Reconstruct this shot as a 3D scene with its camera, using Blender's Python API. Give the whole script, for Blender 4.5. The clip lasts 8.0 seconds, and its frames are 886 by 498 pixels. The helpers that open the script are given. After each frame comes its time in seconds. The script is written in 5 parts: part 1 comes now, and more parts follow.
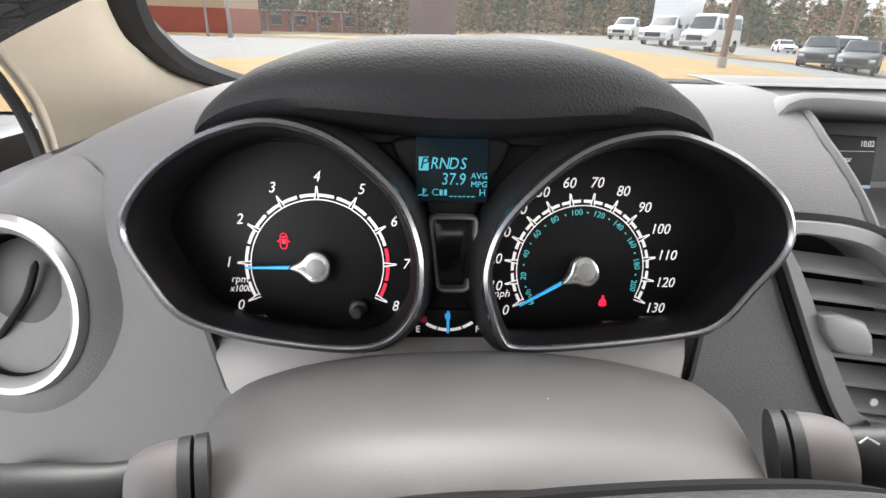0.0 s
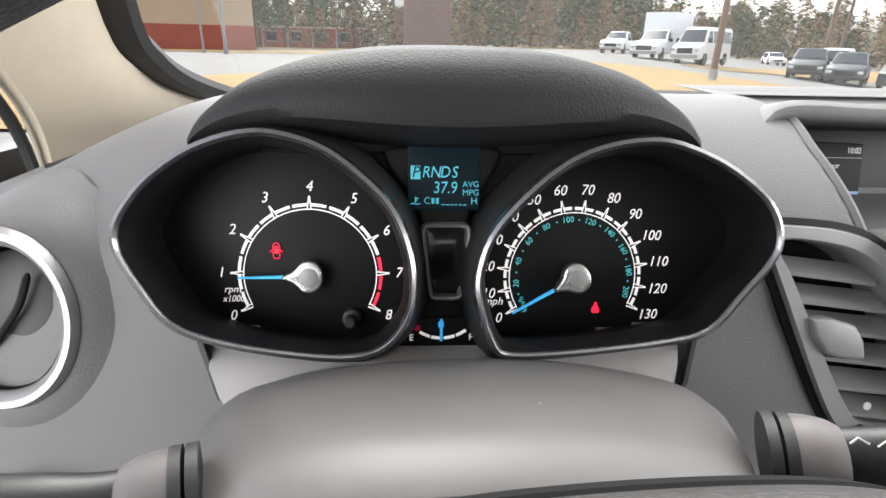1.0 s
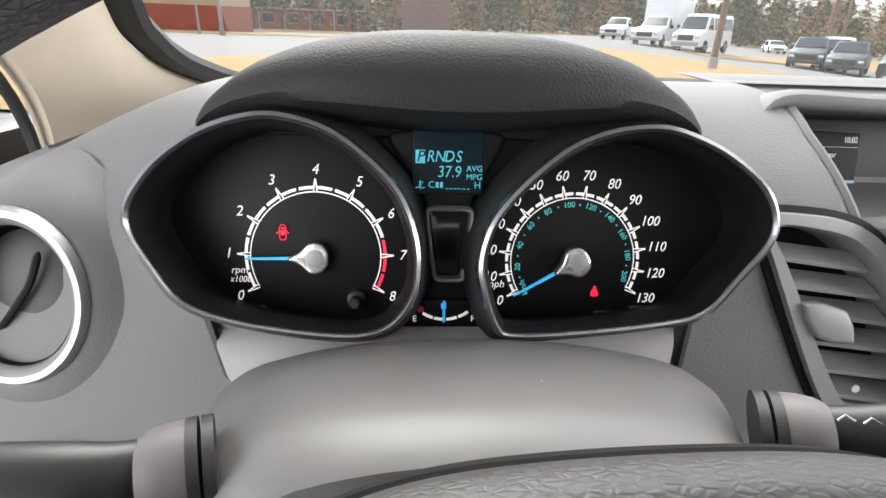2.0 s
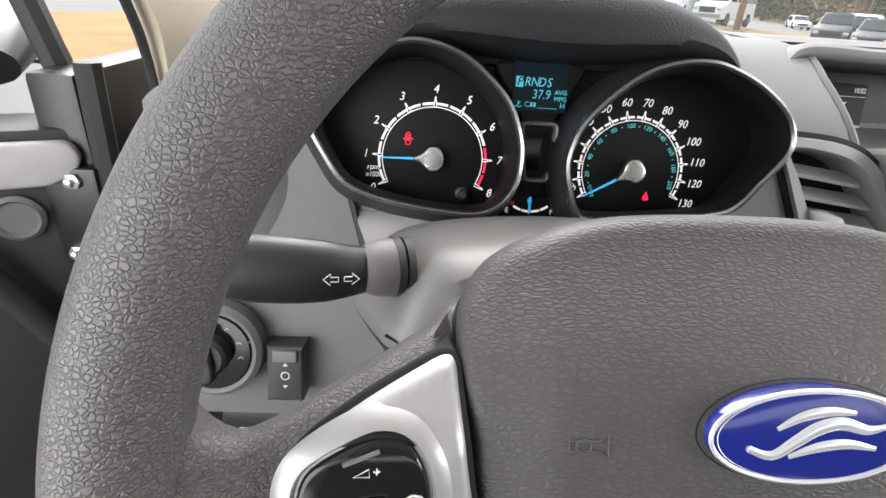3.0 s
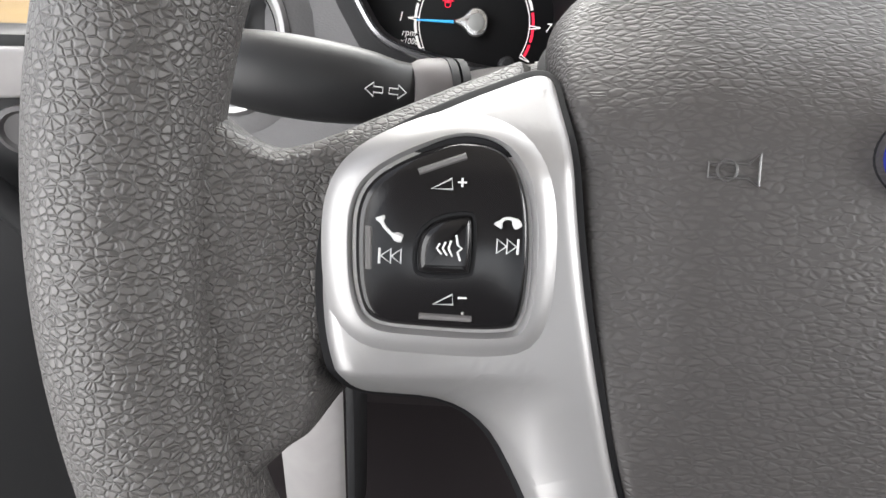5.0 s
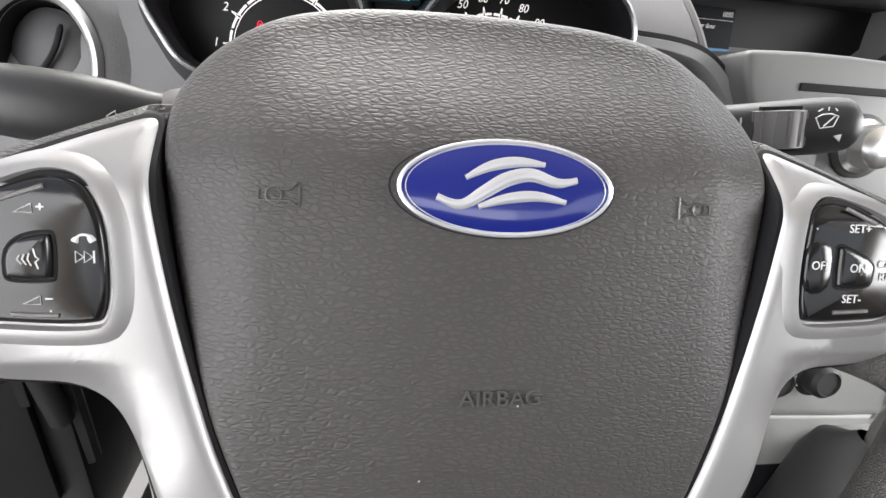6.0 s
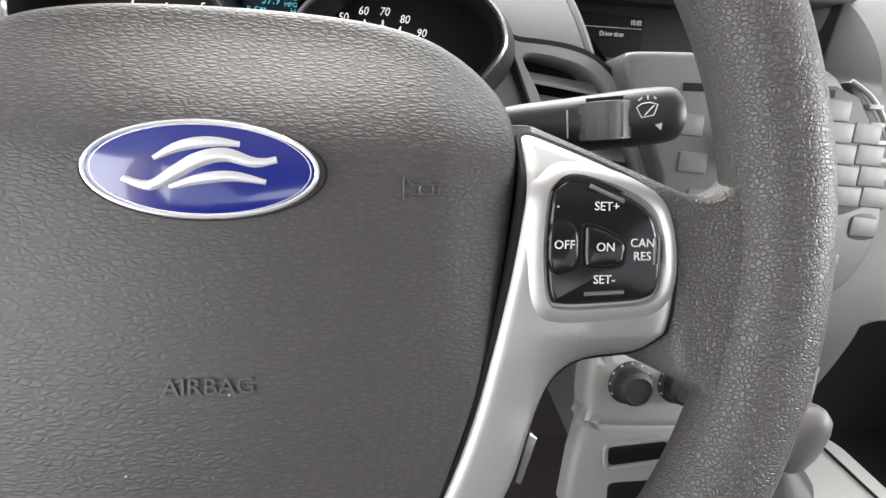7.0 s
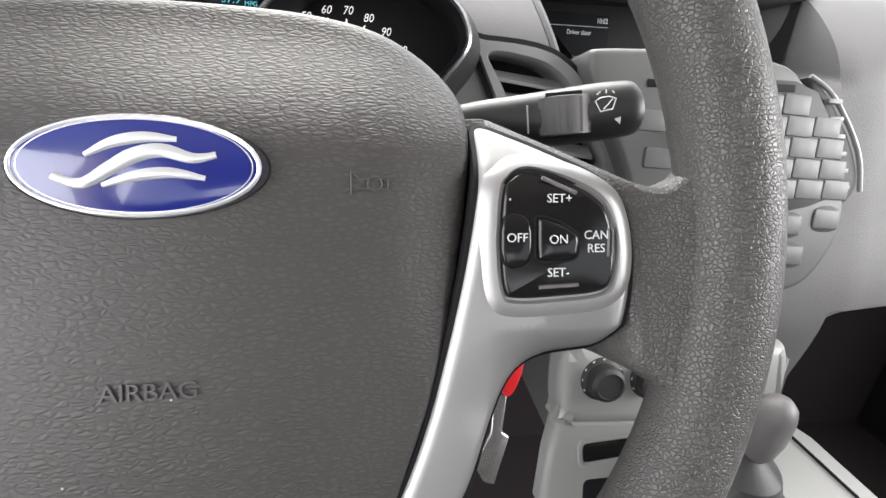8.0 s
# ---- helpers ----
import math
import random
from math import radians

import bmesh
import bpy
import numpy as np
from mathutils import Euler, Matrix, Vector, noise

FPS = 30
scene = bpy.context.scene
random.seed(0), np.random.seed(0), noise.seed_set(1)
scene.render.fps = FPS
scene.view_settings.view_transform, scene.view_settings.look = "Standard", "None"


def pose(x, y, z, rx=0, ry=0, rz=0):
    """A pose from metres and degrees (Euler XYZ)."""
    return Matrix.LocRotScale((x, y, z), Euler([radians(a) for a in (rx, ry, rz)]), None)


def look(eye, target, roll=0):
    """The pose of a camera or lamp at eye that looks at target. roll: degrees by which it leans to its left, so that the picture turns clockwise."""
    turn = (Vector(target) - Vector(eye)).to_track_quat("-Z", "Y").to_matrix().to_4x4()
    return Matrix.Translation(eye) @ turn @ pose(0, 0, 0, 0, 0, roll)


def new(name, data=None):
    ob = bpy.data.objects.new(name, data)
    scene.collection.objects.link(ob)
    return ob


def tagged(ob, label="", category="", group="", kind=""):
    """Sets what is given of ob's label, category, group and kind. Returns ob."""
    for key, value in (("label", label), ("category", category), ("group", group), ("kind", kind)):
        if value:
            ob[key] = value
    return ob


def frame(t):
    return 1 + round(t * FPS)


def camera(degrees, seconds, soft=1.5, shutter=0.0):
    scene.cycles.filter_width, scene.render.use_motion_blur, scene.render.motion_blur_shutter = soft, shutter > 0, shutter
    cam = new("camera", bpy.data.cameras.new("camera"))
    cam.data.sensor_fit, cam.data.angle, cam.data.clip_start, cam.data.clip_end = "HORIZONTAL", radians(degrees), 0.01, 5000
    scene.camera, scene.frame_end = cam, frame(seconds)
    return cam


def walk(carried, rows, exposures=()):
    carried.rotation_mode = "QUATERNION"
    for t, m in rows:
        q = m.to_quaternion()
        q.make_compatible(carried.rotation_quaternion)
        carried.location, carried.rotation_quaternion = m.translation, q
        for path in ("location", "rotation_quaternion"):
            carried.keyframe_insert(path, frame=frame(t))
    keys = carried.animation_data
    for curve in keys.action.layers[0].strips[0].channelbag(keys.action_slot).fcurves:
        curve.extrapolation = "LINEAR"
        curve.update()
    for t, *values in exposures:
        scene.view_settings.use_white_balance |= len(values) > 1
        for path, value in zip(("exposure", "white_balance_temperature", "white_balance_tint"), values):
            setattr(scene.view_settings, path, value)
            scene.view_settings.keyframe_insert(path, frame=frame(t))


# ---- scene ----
cam = camera(80.5, 8.0)
PATH = [
    (0, -0.0456, 0.0012, 1.1276, 67.00, -1.58, -5.01),
    (0.5, -0.0418, -0.0002, 1.1258, 68.88, -1.38, -5.40),
    (1, -0.0440, -0.0008, 1.1259, 68.43, -1.21, -5.62),
    (2.3, -0.0516, -0.0116, 1.1264, 66.75, -2.08, -5.56),
    (2.5, -0.0585, -0.0362, 1.1247, 66.48, -1.66, -3.46),
    (2.7, -0.0698, -0.0627, 1.1314, 64.22, -1.89, -2.31),
    (3, -0.1072, -0.0883, 1.1174, 63.44, -3.64, -4.29),
    (3.3, -0.1365, -0.0933, 1.0879, 63.99, -5.67, -5.49),
    (3.5, -0.1408, -0.0912, 1.0702, 64.26, -5.39, -4.86),
    (4, -0.1406, -0.0851, 1.0469, 63.00, -6.02, -4.12),
    (4.2, -0.1399, -0.0855, 1.0463, 62.19, -5.70, -3.90),
    (5.3, -0.0982, -0.0950, 1.0503, 61.45, -3.73, -2.92),
    (5.5, -0.0783, -0.1043, 1.0576, 61.48, -3.95, -3.80),
    (5.7, -0.0608, -0.1110, 1.0602, 62.50, -4.27, -5.21),
    (6, -0.0380, -0.1222, 1.0686, 62.60, -5.48, -7.85),
    (6.5, 0.0059, -0.1244, 1.0660, 63.66, -5.77, -9.08),
    (6.8, 0.0275, -0.1309, 1.0642, 64.61, -4.61, -8.40),
    (7, 0.0420, -0.1351, 1.0624, 65.57, -3.71, -7.44),
    (7.5, 0.0458, -0.1337, 1.0605, 65.56, -3.92, -9.41),
    (8, 0.0512, -0.1347, 1.0597, 66.05, -3.41, -9.65),
]
walk(cam, [(t, pose(x, y, z, rx, ry, rz)) for t, x, y, z, rx, ry, rz in PATH],
     [(0.0, 1.66, 6400, 10), (8.0, 1.66, 6400, 10)])

# ---- frames of reference: the wheel (u right, v up its face, w to the driver) and the dash ----
WHEEL = pose(0.0000, -0.0036, 0.9909, 90 - 21) @ Matrix.Diagonal((0.905, 0.905, 0.905, 1))
SIZE = Matrix.Diagonal((1.0923, 1.0923, 1.0923, 1))
DASH = pose(-0.0166, 0.2377, 1.0292, 90 - 14, 0, -2.7) @ SIZE   # a right, b up, c to the driver
CAR = pose(-0.0166, 0.2377, 1.0292, 0, 0, -2.7) @ SIZE          # a right, e forward, z up


# ---- world and light ----
world = bpy.data.worlds.new("world")
scene.world = world
world.use_nodes = True
wn = world.node_tree.nodes
sky = wn.new("ShaderNodeTexSky")
sky.sky_type = "NISHITA"
sky.sun_disc = False
sky.sun_elevation, sky.sun_rotation = radians(52), radians(-12)
sky.air_density, sky.dust_density = 1.0, 4.0
pale = wn.new("ShaderNodeHueSaturation")
pale.inputs["Saturation"].default_value = 0.25
world.node_tree.links.new(sky.outputs[0], pale.inputs["Color"])
world.node_tree.links.new(pale.outputs[0], wn["Background"].inputs[0])
wn["Background"].inputs[1].default_value = 0.15
sun = new("sun", bpy.data.lights.new("sun", "SUN"))
sun.data.energy, sun.data.angle, sun.data.color = 1.0, radians(50), (1.0, 0.95, 0.88)
sun.matrix_world = look((-1.6, 7.5, 9.8), (0, 0, 0))



def opening(name, a, e, z, target, w, h, watts):
    """Sky light entering by an opening of the car."""
    ob = new(name, bpy.data.lights.new(name, "AREA"))
    ob.data.shape, ob.data.size, ob.data.size_y, ob.data.energy, ob.data.color = "RECTANGLE", w, h, watts, (1.0, 0.985, 0.97)
    ob.matrix_world = CAR @ look((a, e, z), target)
    return ob


opening("driver_door_light", -0.50, -0.62, 0.05, (0.0, -0.30, -0.02), 0.9, 0.6, 4.7)
opening("rear_window_light", 0.30, -2.15, 0.22, (0.2, -0.2, 0.0), 0.9, 0.35, 0.7)
opening("passenger_window_light", 1.13, -0.40, 0.18, (0.25, 0.0, -0.05), 0.8, 0.32, 6.6)
opening("windscreen_light", 0.28, 0.13, 0.37, (0.12, -0.12, -0.05), 0.9, 0.30, 1.4)


# ---- helpers of the scene ----
def part(name, bm, material, parent=None, label="", smooth=True, m=None):
    me = bpy.data.meshes.new(name)
    if not isinstance(bm, bmesh.types.BMesh):
        verts, faces = bm
        me.from_pydata(verts, [], faces)
    else:
        bm.to_mesh(me)
        bm.free()
    if smooth:
        me.polygons.foreach_set("use_smooth", [True] * len(me.polygons))
        me.set_sharp_from_angle(angle=radians(38))
    me.materials.append(material)
    ob = new(name, me)
    if parent:
        ob.parent = parent
    if m is not None:
        ob.matrix_local = m if parent else m
        if not parent:
            ob.matrix_world = m
    if label:
        ob["label"] = label
    return ob


def thing(name, m, label, category, kind="", group=""):
    ob = new(name)
    ob.empty_display_size = 0.02
    ob.matrix_world = m
    return tagged(ob, label, category, group, kind)


def spline(pts, n, closed=True):
    """Catmull-Rom through pts, n samples per span."""
    out, k = [], len(pts)
    P = [Vector(p) for p in pts]
    for i in range(k if closed else k - 1):
        a, b, c, d = ((P[(i + j) % k] if closed else P[min(max(i + j, 0), k - 1)]) for j in (-1, 0, 1, 2))
        for j in range(n):
            t = j / n
            out.append(0.5 * ((2 * b) + (c - a) * t + (2 * a - 5 * b + 4 * c - d) * t * t + (3 * b - a - 3 * c + d) * t ** 3))
    if not closed:
        out.append(P[-1].copy())
    return out


def area2(o):
    return sum(o[i][0] * o[(i + 1) % len(o)][1] - o[(i + 1) % len(o)][0] * o[i][1] for i in range(len(o)))


def inset(o, d):
    """A closed 2D outline moved inwards by d."""
    n, sg, out = len(o), (1 if area2(o) > 0 else -1), []
    for i in range(n):
        p, q, r = (Vector(o[j % n][:2]) for j in (i - 1, i, i + 1))
        e1, e2 = (q - p), (r - q)
        n1, n2 = Vector((-e1.y, e1.x)).normalized() * sg, Vector((-e2.y, e2.x)).normalized() * sg
        m = n1 + n2
        m = m / max(m.length_squared / 2, 0.35) if m.length > 1e-9 else n1
        out.append((q.x + m.x * d, q.y + m.y * d))
    return out


def loft(rings, closed=True, cap0=False, cap1=False):
    n = len(rings[0])
    verts = [tuple(p) for r in rings for p in r]
    faces = []
    for i in range(len(rings) - 1):
        for j in range(n if closed else n - 1):
            k = (j + 1) % n
            faces.append((i * n + j, i * n + k, (i + 1) * n + k, (i + 1) * n + j))
    if cap0:
        faces.append(tuple(reversed(range(n))))
    if cap1:
        faces.append(tuple((len(rings) - 1) * n + j for j in range(n)))
    bm = bmesh.new()
    bv = [bm.verts.new(v) for v in verts]
    for f in faces:
        try:
            bm.faces.new([bv[i] for i in f])
        except ValueError:
            pass
    bmesh.ops.recalc_face_normals(bm, faces=bm.faces)
    return bm


def slab(o, w0, w1, r=0.001, steps=3):
    """An extruded outline with a rounded upper edge."""
    o = [tuple(p[:2]) for p in o]
    rings = [[(x, y, w0) for x, y in o], [(x, y, w1 - r) for x, y in o]]
    for i in range(1, steps + 1):
        a = math.pi / 2 * i / steps
        rings.append([(x, y, w1 - r + r * math.sin(a)) for x, y in inset(o, r * (1 - math.cos(a)))])
    bm = loft(rings, cap0=True, cap1=True)
    bmesh.ops.triangulate(bm, faces=[f for f in bm.faces if len(f.verts) > 4])
    return bm


def tube(path, r, n=10, closed=False, flat=1.0, taper=None):
    P = [Vector(p) for p in path]
    rings, up, k = [], None, len(path)
    for i, p in enumerate(P):
        a = P[(i - 1) % k] if closed or i > 0 else p
        b = P[(i + 1) % k] if closed or i < k - 1 else p
        t = (b - a).normalized()
        if up is None:
            up = Vector((0, 0, 1)) if abs(t.z) < 0.9 else Vector((1, 0, 0))
        s = t.cross(up).normalized()
        up = s.cross(t).normalized()
        rr = r * (taper[i] if taper else 1)
        rings.append([p + s * math.cos(2 * math.pi * j / n) * rr + up * math.sin(2 * math.pi * j / n) * rr * flat for j in range(n)])
    if closed:
        rings.append(rings[0])
        bm = loft(rings)
        bmesh.ops.remove_doubles(bm, verts=bm.verts, dist=1e-6)
        return bm
    return loft(rings, cap0=True, cap1=True)


def disc_rings(c, prof, n=32, sx=1.0, sy=1.0):
    """A turned shape about the local z at c: prof is (radius, height)."""
    return loft([[(c[0] + r * sx * math.cos(2 * math.pi * j / n), c[1] + r * sy * math.sin(2 * math.pi * j / n), c[2] + h) for j in range(n)]
                 for r, h in prof], cap0=True, cap1=True)


def box(x0, x1, y0, y1, z0, z1, r=0.0):
    bm = bmesh.new()
    bmesh.ops.create_cube(bm, size=1)
    for v in bm.verts:
        v.co = ((x0 + x1) / 2 + v.co.x * (x1 - x0), (y0 + y1) / 2 + v.co.y * (y1 - y0), (z0 + z1) / 2 + v.co.z * (z1 - z0))
    if r:
        bmesh.ops.bevel(bm, geom=bm.edges[:], offset=r, segments=2, affect="EDGES", profile=0.6)
    return bm


def merge(*bms):
    out = bmesh.new()
    for b in bms:
        me = bpy.data.meshes.new("tmp")
        b.to_mesh(me)
        b.free()
        out.from_mesh(me)
        bpy.data.meshes.remove(me)
    return out


def letters(body, size, depth=0.0002, shear=0.0, align="CENTER", narrow=1.0):
    cu = bpy.data.curves.new("letters", "FONT")
    cu.body, cu.size, cu.extrude, cu.shear = body, size, depth, shear
    cu.align_x, cu.align_y = align, "CENTER"
    cu.resolution_u = 3
    ob = bpy.data.objects.new("letters", cu)
    me = ob.to_mesh()
    bm = bmesh.new()
    bm.from_mesh(me)
    ob.to_mesh_clear()
    bpy.data.objects.remove(ob)
    for v in bm.verts:
        v.co.x *= narrow
    return bm


def moved(bm, x=0, y=0, z=0, turn=0):
    bm.transform(pose(x, y, z, 0, 0, turn))
    return bm


# ---- materials ----
def material(name, color, rough=0.5, metal=0.0, sheen=0.0, groove=0.22, grain=0.0, scale=900.0, kind="noise", vary=0.15, glow=None, strength=0.0, coat=0.0, spec=0.5, depth=0.0004,
             stretch=(1, 1, 1), specks=0.0, large=None, island=False, crease_shade=0.0):
    m = bpy.data.materials.new(name)
    m.use_nodes = True
    nt = m.node_tree
    b = nt.nodes["Principled BSDF"]
    N, L = nt.nodes.new, nt.links.new
    b.inputs["Metallic"].default_value = metal
    b.inputs["Coat Weight"].default_value = coat
    b.inputs["Specular IOR Level"].default_value = spec
    b.inputs["Sheen Weight"].default_value, b.inputs["Sheen Roughness"].default_value = sheen, 0.45
    co = N("ShaderNodeTexCoord")
    mp = N("ShaderNodeMapping")
    mp.inputs["Scale"].default_value = stretch
    L(co.outputs["Object"], mp.inputs["Vector"])
    big = N("ShaderNodeTexNoise")
    big.inputs["Scale"].default_value, big.inputs["Detail"].default_value = large or scale * 0.02, 5
    L(co.outputs["Object"], big.inputs["Vector"])
    mix = N("ShaderNodeMix")
    mix.data_type = "RGBA"
    lo, hi = [c * (1 - vary) for c in color], [min(c * (1 + vary), 1) for c in color]
    mix.inputs[6].default_value, mix.inputs[7].default_value = (*lo, 1), (*hi, 1)
    if island:
        geo = N("ShaderNodeNewGeometry")
        L(geo.outputs["Random Per Island"], mix.inputs[0])
    else:
        L(big.outputs[0], mix.inputs[0])
    out = mix.outputs[2]
    if specks:
        sp = N("ShaderNodeTexVoronoi")
        sp.inputs["Scale"].default_value = specks
        L(co.outputs["Object"], sp.inputs["Vector"])
        st = N("ShaderNodeMapRange")
        st.inputs["From Min"].default_value, st.inputs["From Max"].default_value = 0.014, 0.026
        st.inputs["To Min"].default_value, st.inputs["To Max"].default_value = 0.6, 0.0
        L(sp.outputs["Distance"], st.inputs["Value"])
        m2 = N("ShaderNodeMix")
        m2.data_type = "RGBA"
        m2.inputs[7].default_value = (0.62, 0.6, 0.57, 1)
        L(st.outputs[0], m2.inputs[0])
        L(out, m2.inputs[6])
        out = m2.outputs[2]
    L(out, b.inputs["Base Color"])
    if grain:
        if kind == "leather":
            warp = N("ShaderNodeTexNoise")
            warp.inputs["Scale"].default_value, warp.inputs["Detail"].default_value = scale * 0.6, 2
            L(mp.outputs[0], warp.inputs["Vector"])
            vm = N("ShaderNodeVectorMath")
            vm.operation = "MULTIPLY_ADD"
            vm.inputs[1].default_value = (0.8 / scale,) * 3
            L(warp.outputs["Color"], vm.inputs[0])
            L(mp.outputs[0], vm.inputs[2])
            tex = N("ShaderNodeTexVoronoi")
            tex.feature = "DISTANCE_TO_EDGE"
            tex.inputs["Scale"].default_value = scale
            L(vm.outputs[0], tex.inputs["Vector"])
            crease = N("ShaderNodeMapRange")
            crease.interpolation_type = "SMOOTHSTEP"
            crease.inputs["From Min"].default_value, crease.inputs["From Max"].default_value = 0.0, groove
            L(tex.outputs["Distance"], crease.inputs["Value"])
            fine = N("ShaderNodeTexNoise")
            fine.inputs["Scale"].default_value, fine.inputs["Detail"].default_value = scale * 1.6, 2
            L(mp.outputs[0], fine.inputs["Vector"])
            ma = N("ShaderNodeMath")
            ma.operation = "MULTIPLY_ADD"
            ma.inputs[1].default_value = 0.07
            L(fine.outputs[0], ma.inputs[0])
            L(crease.outputs[0], ma.inputs[2])
            h = ma.outputs[0]
        else:
            tex = N("ShaderNodeTexNoise")
            tex.inputs["Scale"].default_value, tex.inputs["Detail"].default_value = scale, 3
            L(mp.outputs[0], tex.inputs["Vector"])
            h = tex.outputs[0]
        bump = N("ShaderNodeBump")
        bump.inputs["Strength"].default_value, bump.inputs["Distance"].default_value = grain, depth
        L(h, bump.inputs["Height"])
        L(bump.outputs[0], b.inputs["Normal"])
    # crease shade painted into the base colour: grooves darker, cell tops slightly lighter
    if crease_shade:
        shade_range = N("ShaderNodeMapRange")
        shade_range.inputs["To Min"].default_value, shade_range.inputs["To Max"].default_value = 1 - crease_shade, 1 + crease_shade * 0.2
        L(crease.outputs[0], shade_range.inputs["Value"])
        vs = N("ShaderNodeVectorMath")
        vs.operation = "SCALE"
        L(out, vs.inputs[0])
        L(shade_range.outputs[0], vs.inputs["Scale"])
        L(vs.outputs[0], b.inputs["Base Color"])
    rr = N("ShaderNodeMapRange")
    rr.inputs["To Min"].default_value, rr.inputs["To Max"].default_value = max(rough - 0.07, 0.02), min(rough + 0.08, 1)
    L(big.outputs[0], rr.inputs["Value"])
    L(rr.outputs[0], b.inputs["Roughness"])
    if glow:
        b.inputs["Emission Color"].default_value = (*glow, 1)
        b.inputs["Emission Strength"].default_value = strength
    return m


# both wheel skins carry painted shade in their creases besides the bump
VINYL = material("wheel_vinyl", (0.066, 0.062, 0.060), 0.44, spec=0.45, crease_shade=0.34, groove=0.21, depth=0.00018, grain=1.0, scale=640, kind="leather", stretch=(0.85, 1.1, 1))
PADSKIN = material("pad_skin", (0.050, 0.0465, 0.0455), 0.50, spec=0.38, crease_shade=0.18, groove=0.32, depth=0.00012, grain=1.0, scale=540, kind="leather", stretch=(0.55, 1.25, 1), specks=50)
SILVER = material("silver_paint", (0.315, 0.309, 0.309), 0.40, 0.55, vary=0.03)
GLOSS = material("gloss_black", (0.008, 0.0075, 0.008), 0.13, spec=0.36, vary=0.1, specks=60)
BLACK = material("matt_black", (0.018, 0.018, 0.019), 0.55, grain=0.2, scale=2500)
DARK = material("deep_black", (0.006, 0.006, 0.007), 0.7, spec=0.2)
DIAL = material("dial_black", (0.0045, 0.0043, 0.005), 0.5, spec=0.22)
FUNNEL = material("funnel_black", (0.006, 0.005, 0.006), 0.55, spec=0.24)
DASHSKIN = material("dash_skin", (0.122, 0.119, 0.121), 0.58, spec=0.35, grain=0.5, scale=620, groove=0.36, kind="leather", stretch=(0.7, 1, 1.2), depth=0.00014)
HOODSKIN = material("hood_skin", (0.0135, 0.013, 0.0145), 0.58, spec=0.21, grain=0.7, scale=560, groove=0.34, kind="leather", depth=0.00016)
GREY = material("grey_trim", (0.31, 0.295, 0.29), 0.5, grain=0.15, scale=2500)
STACK = material("stack_grey", (0.27, 0.27, 0.262), 0.42, 0.15, vary=0.06)
RADIO = material("radio_grey", (0.10, 0.10, 0.099), 0.45, 0.1, vary=0.06)
SHROUD = material("shroud_plastic", (0.112, 0.107, 0.105), 0.42, grain=0.12, scale=2500, specks=60)
STALK = material("stalk_plastic", (0.014, 0.014, 0.015), 0.42, grain=0.12, scale=2500)
COLLAR = material("collar_plastic", (0.10, 0.095, 0.095), 0.5, grain=0.1, scale=2500)
CHROME = material("bezel_chrome", (0.21, 0.21, 0.22), 0.24, 0.9, vary=0.04)
BRIGHT = material("bright_metal", (0.75, 0.74, 0.73), 0.22, 0.9, vary=0.05)
PRINT = material("white_print", (0.52, 0.52, 0.52), 0.5, vary=0.03)
EMBOSS = material("embossed_skin", (0.062, 0.06, 0.06), 0.32, vary=0.1)
WHITE = material("lit_white", (0.8, 0.78, 0.76), 0.5, glow=(1, 0.93, 0.9), strength=0.16)
CYAN = material("lit_cyan", (0.1, 0.5, 0.6), 0.5, glow=(0.1, 0.6, 0.75), strength=0.14)
TEAL = material("lit_teal", (0.08, 0.45, 0.45), 0.5, glow=(0.08, 0.55, 0.58), strength=0.16)
LCDGLASS = material("lcd_glass", (0.006, 0.012, 0.016), 0.35, spec=0.15, glow=(0.006, 0.05, 0.075), strength=0.02)
RED = material("lit_red", (0.6, 0.02, 0.04), 0.5, glow=(1, 0.015, 0.06), strength=0.35)
DIMRED = material("dim_red", (0.25, 0.02, 0.04), 0.5, glow=(0.4, 0.01, 0.04), strength=0.08)
BLUE = material("needle_blue", (0.05, 0.4, 0.75), 0.4, glow=(0.05, 0.42, 0.85), strength=0.2)
SCREENBLUE = material("screen_blue", (0.02, 0.1, 0.2), 0.4, glow=(0.02, 0.16, 0.36), strength=0.12)
SCREEN = material("screen_black", (0.006, 0.0065, 0.008), 0.5, spec=0.08, vary=0.05)
SCREENTEXT = material("screen_text", (0.5, 0.5, 0.5), 0.5, glow=(0.7, 0.7, 0.7), strength=0.08)
BEIGE = material("pillar_cloth", (0.42, 0.36, 0.28), 0.9, grain=0.25, scale=2500, vary=0.06)
ROOF = material("roof_cloth", (0.45, 0.42, 0.37), 0.95, vary=0.05)
BADGE = material("badge_blue", (0.010, 0.016, 0.14), 0.14, coat=0.7, vary=0.05)
BADGESILVER = material("badge_silver", (0.75, 0.76, 0.8), 0.25, 0.7, vary=0.03)
SLAT = material("slat_plastic", (0.20, 0.20, 0.202), 0.42, grain=0.1, scale=2500)
PALECOLLAR = material("pale_collar", (0.11, 0.10, 0.10), 0.5, grain=0.1, scale=2500)
CARPET = material("dark_carpet", (0.018, 0.013, 0.014), 0.95, grain=0.4, scale=700)
DOORBLACK = material("door_black", (0.009, 0.009, 0.010), 0.4, vary=0.3, scale=1500)
REDTAG = material("red_tag", (0.6, 0.015, 0.02), 0.4)
ASPHALT = material("asphalt", (0.15, 0.147, 0.14), 0.9, vary=0.25, scale=40, large=0.35)
DRYGRASS = material("dry_grass", (0.25, 0.165, 0.06), 0.95, vary=0.35, scale=40, large=0.6, grain=0.5, depth=0.05)
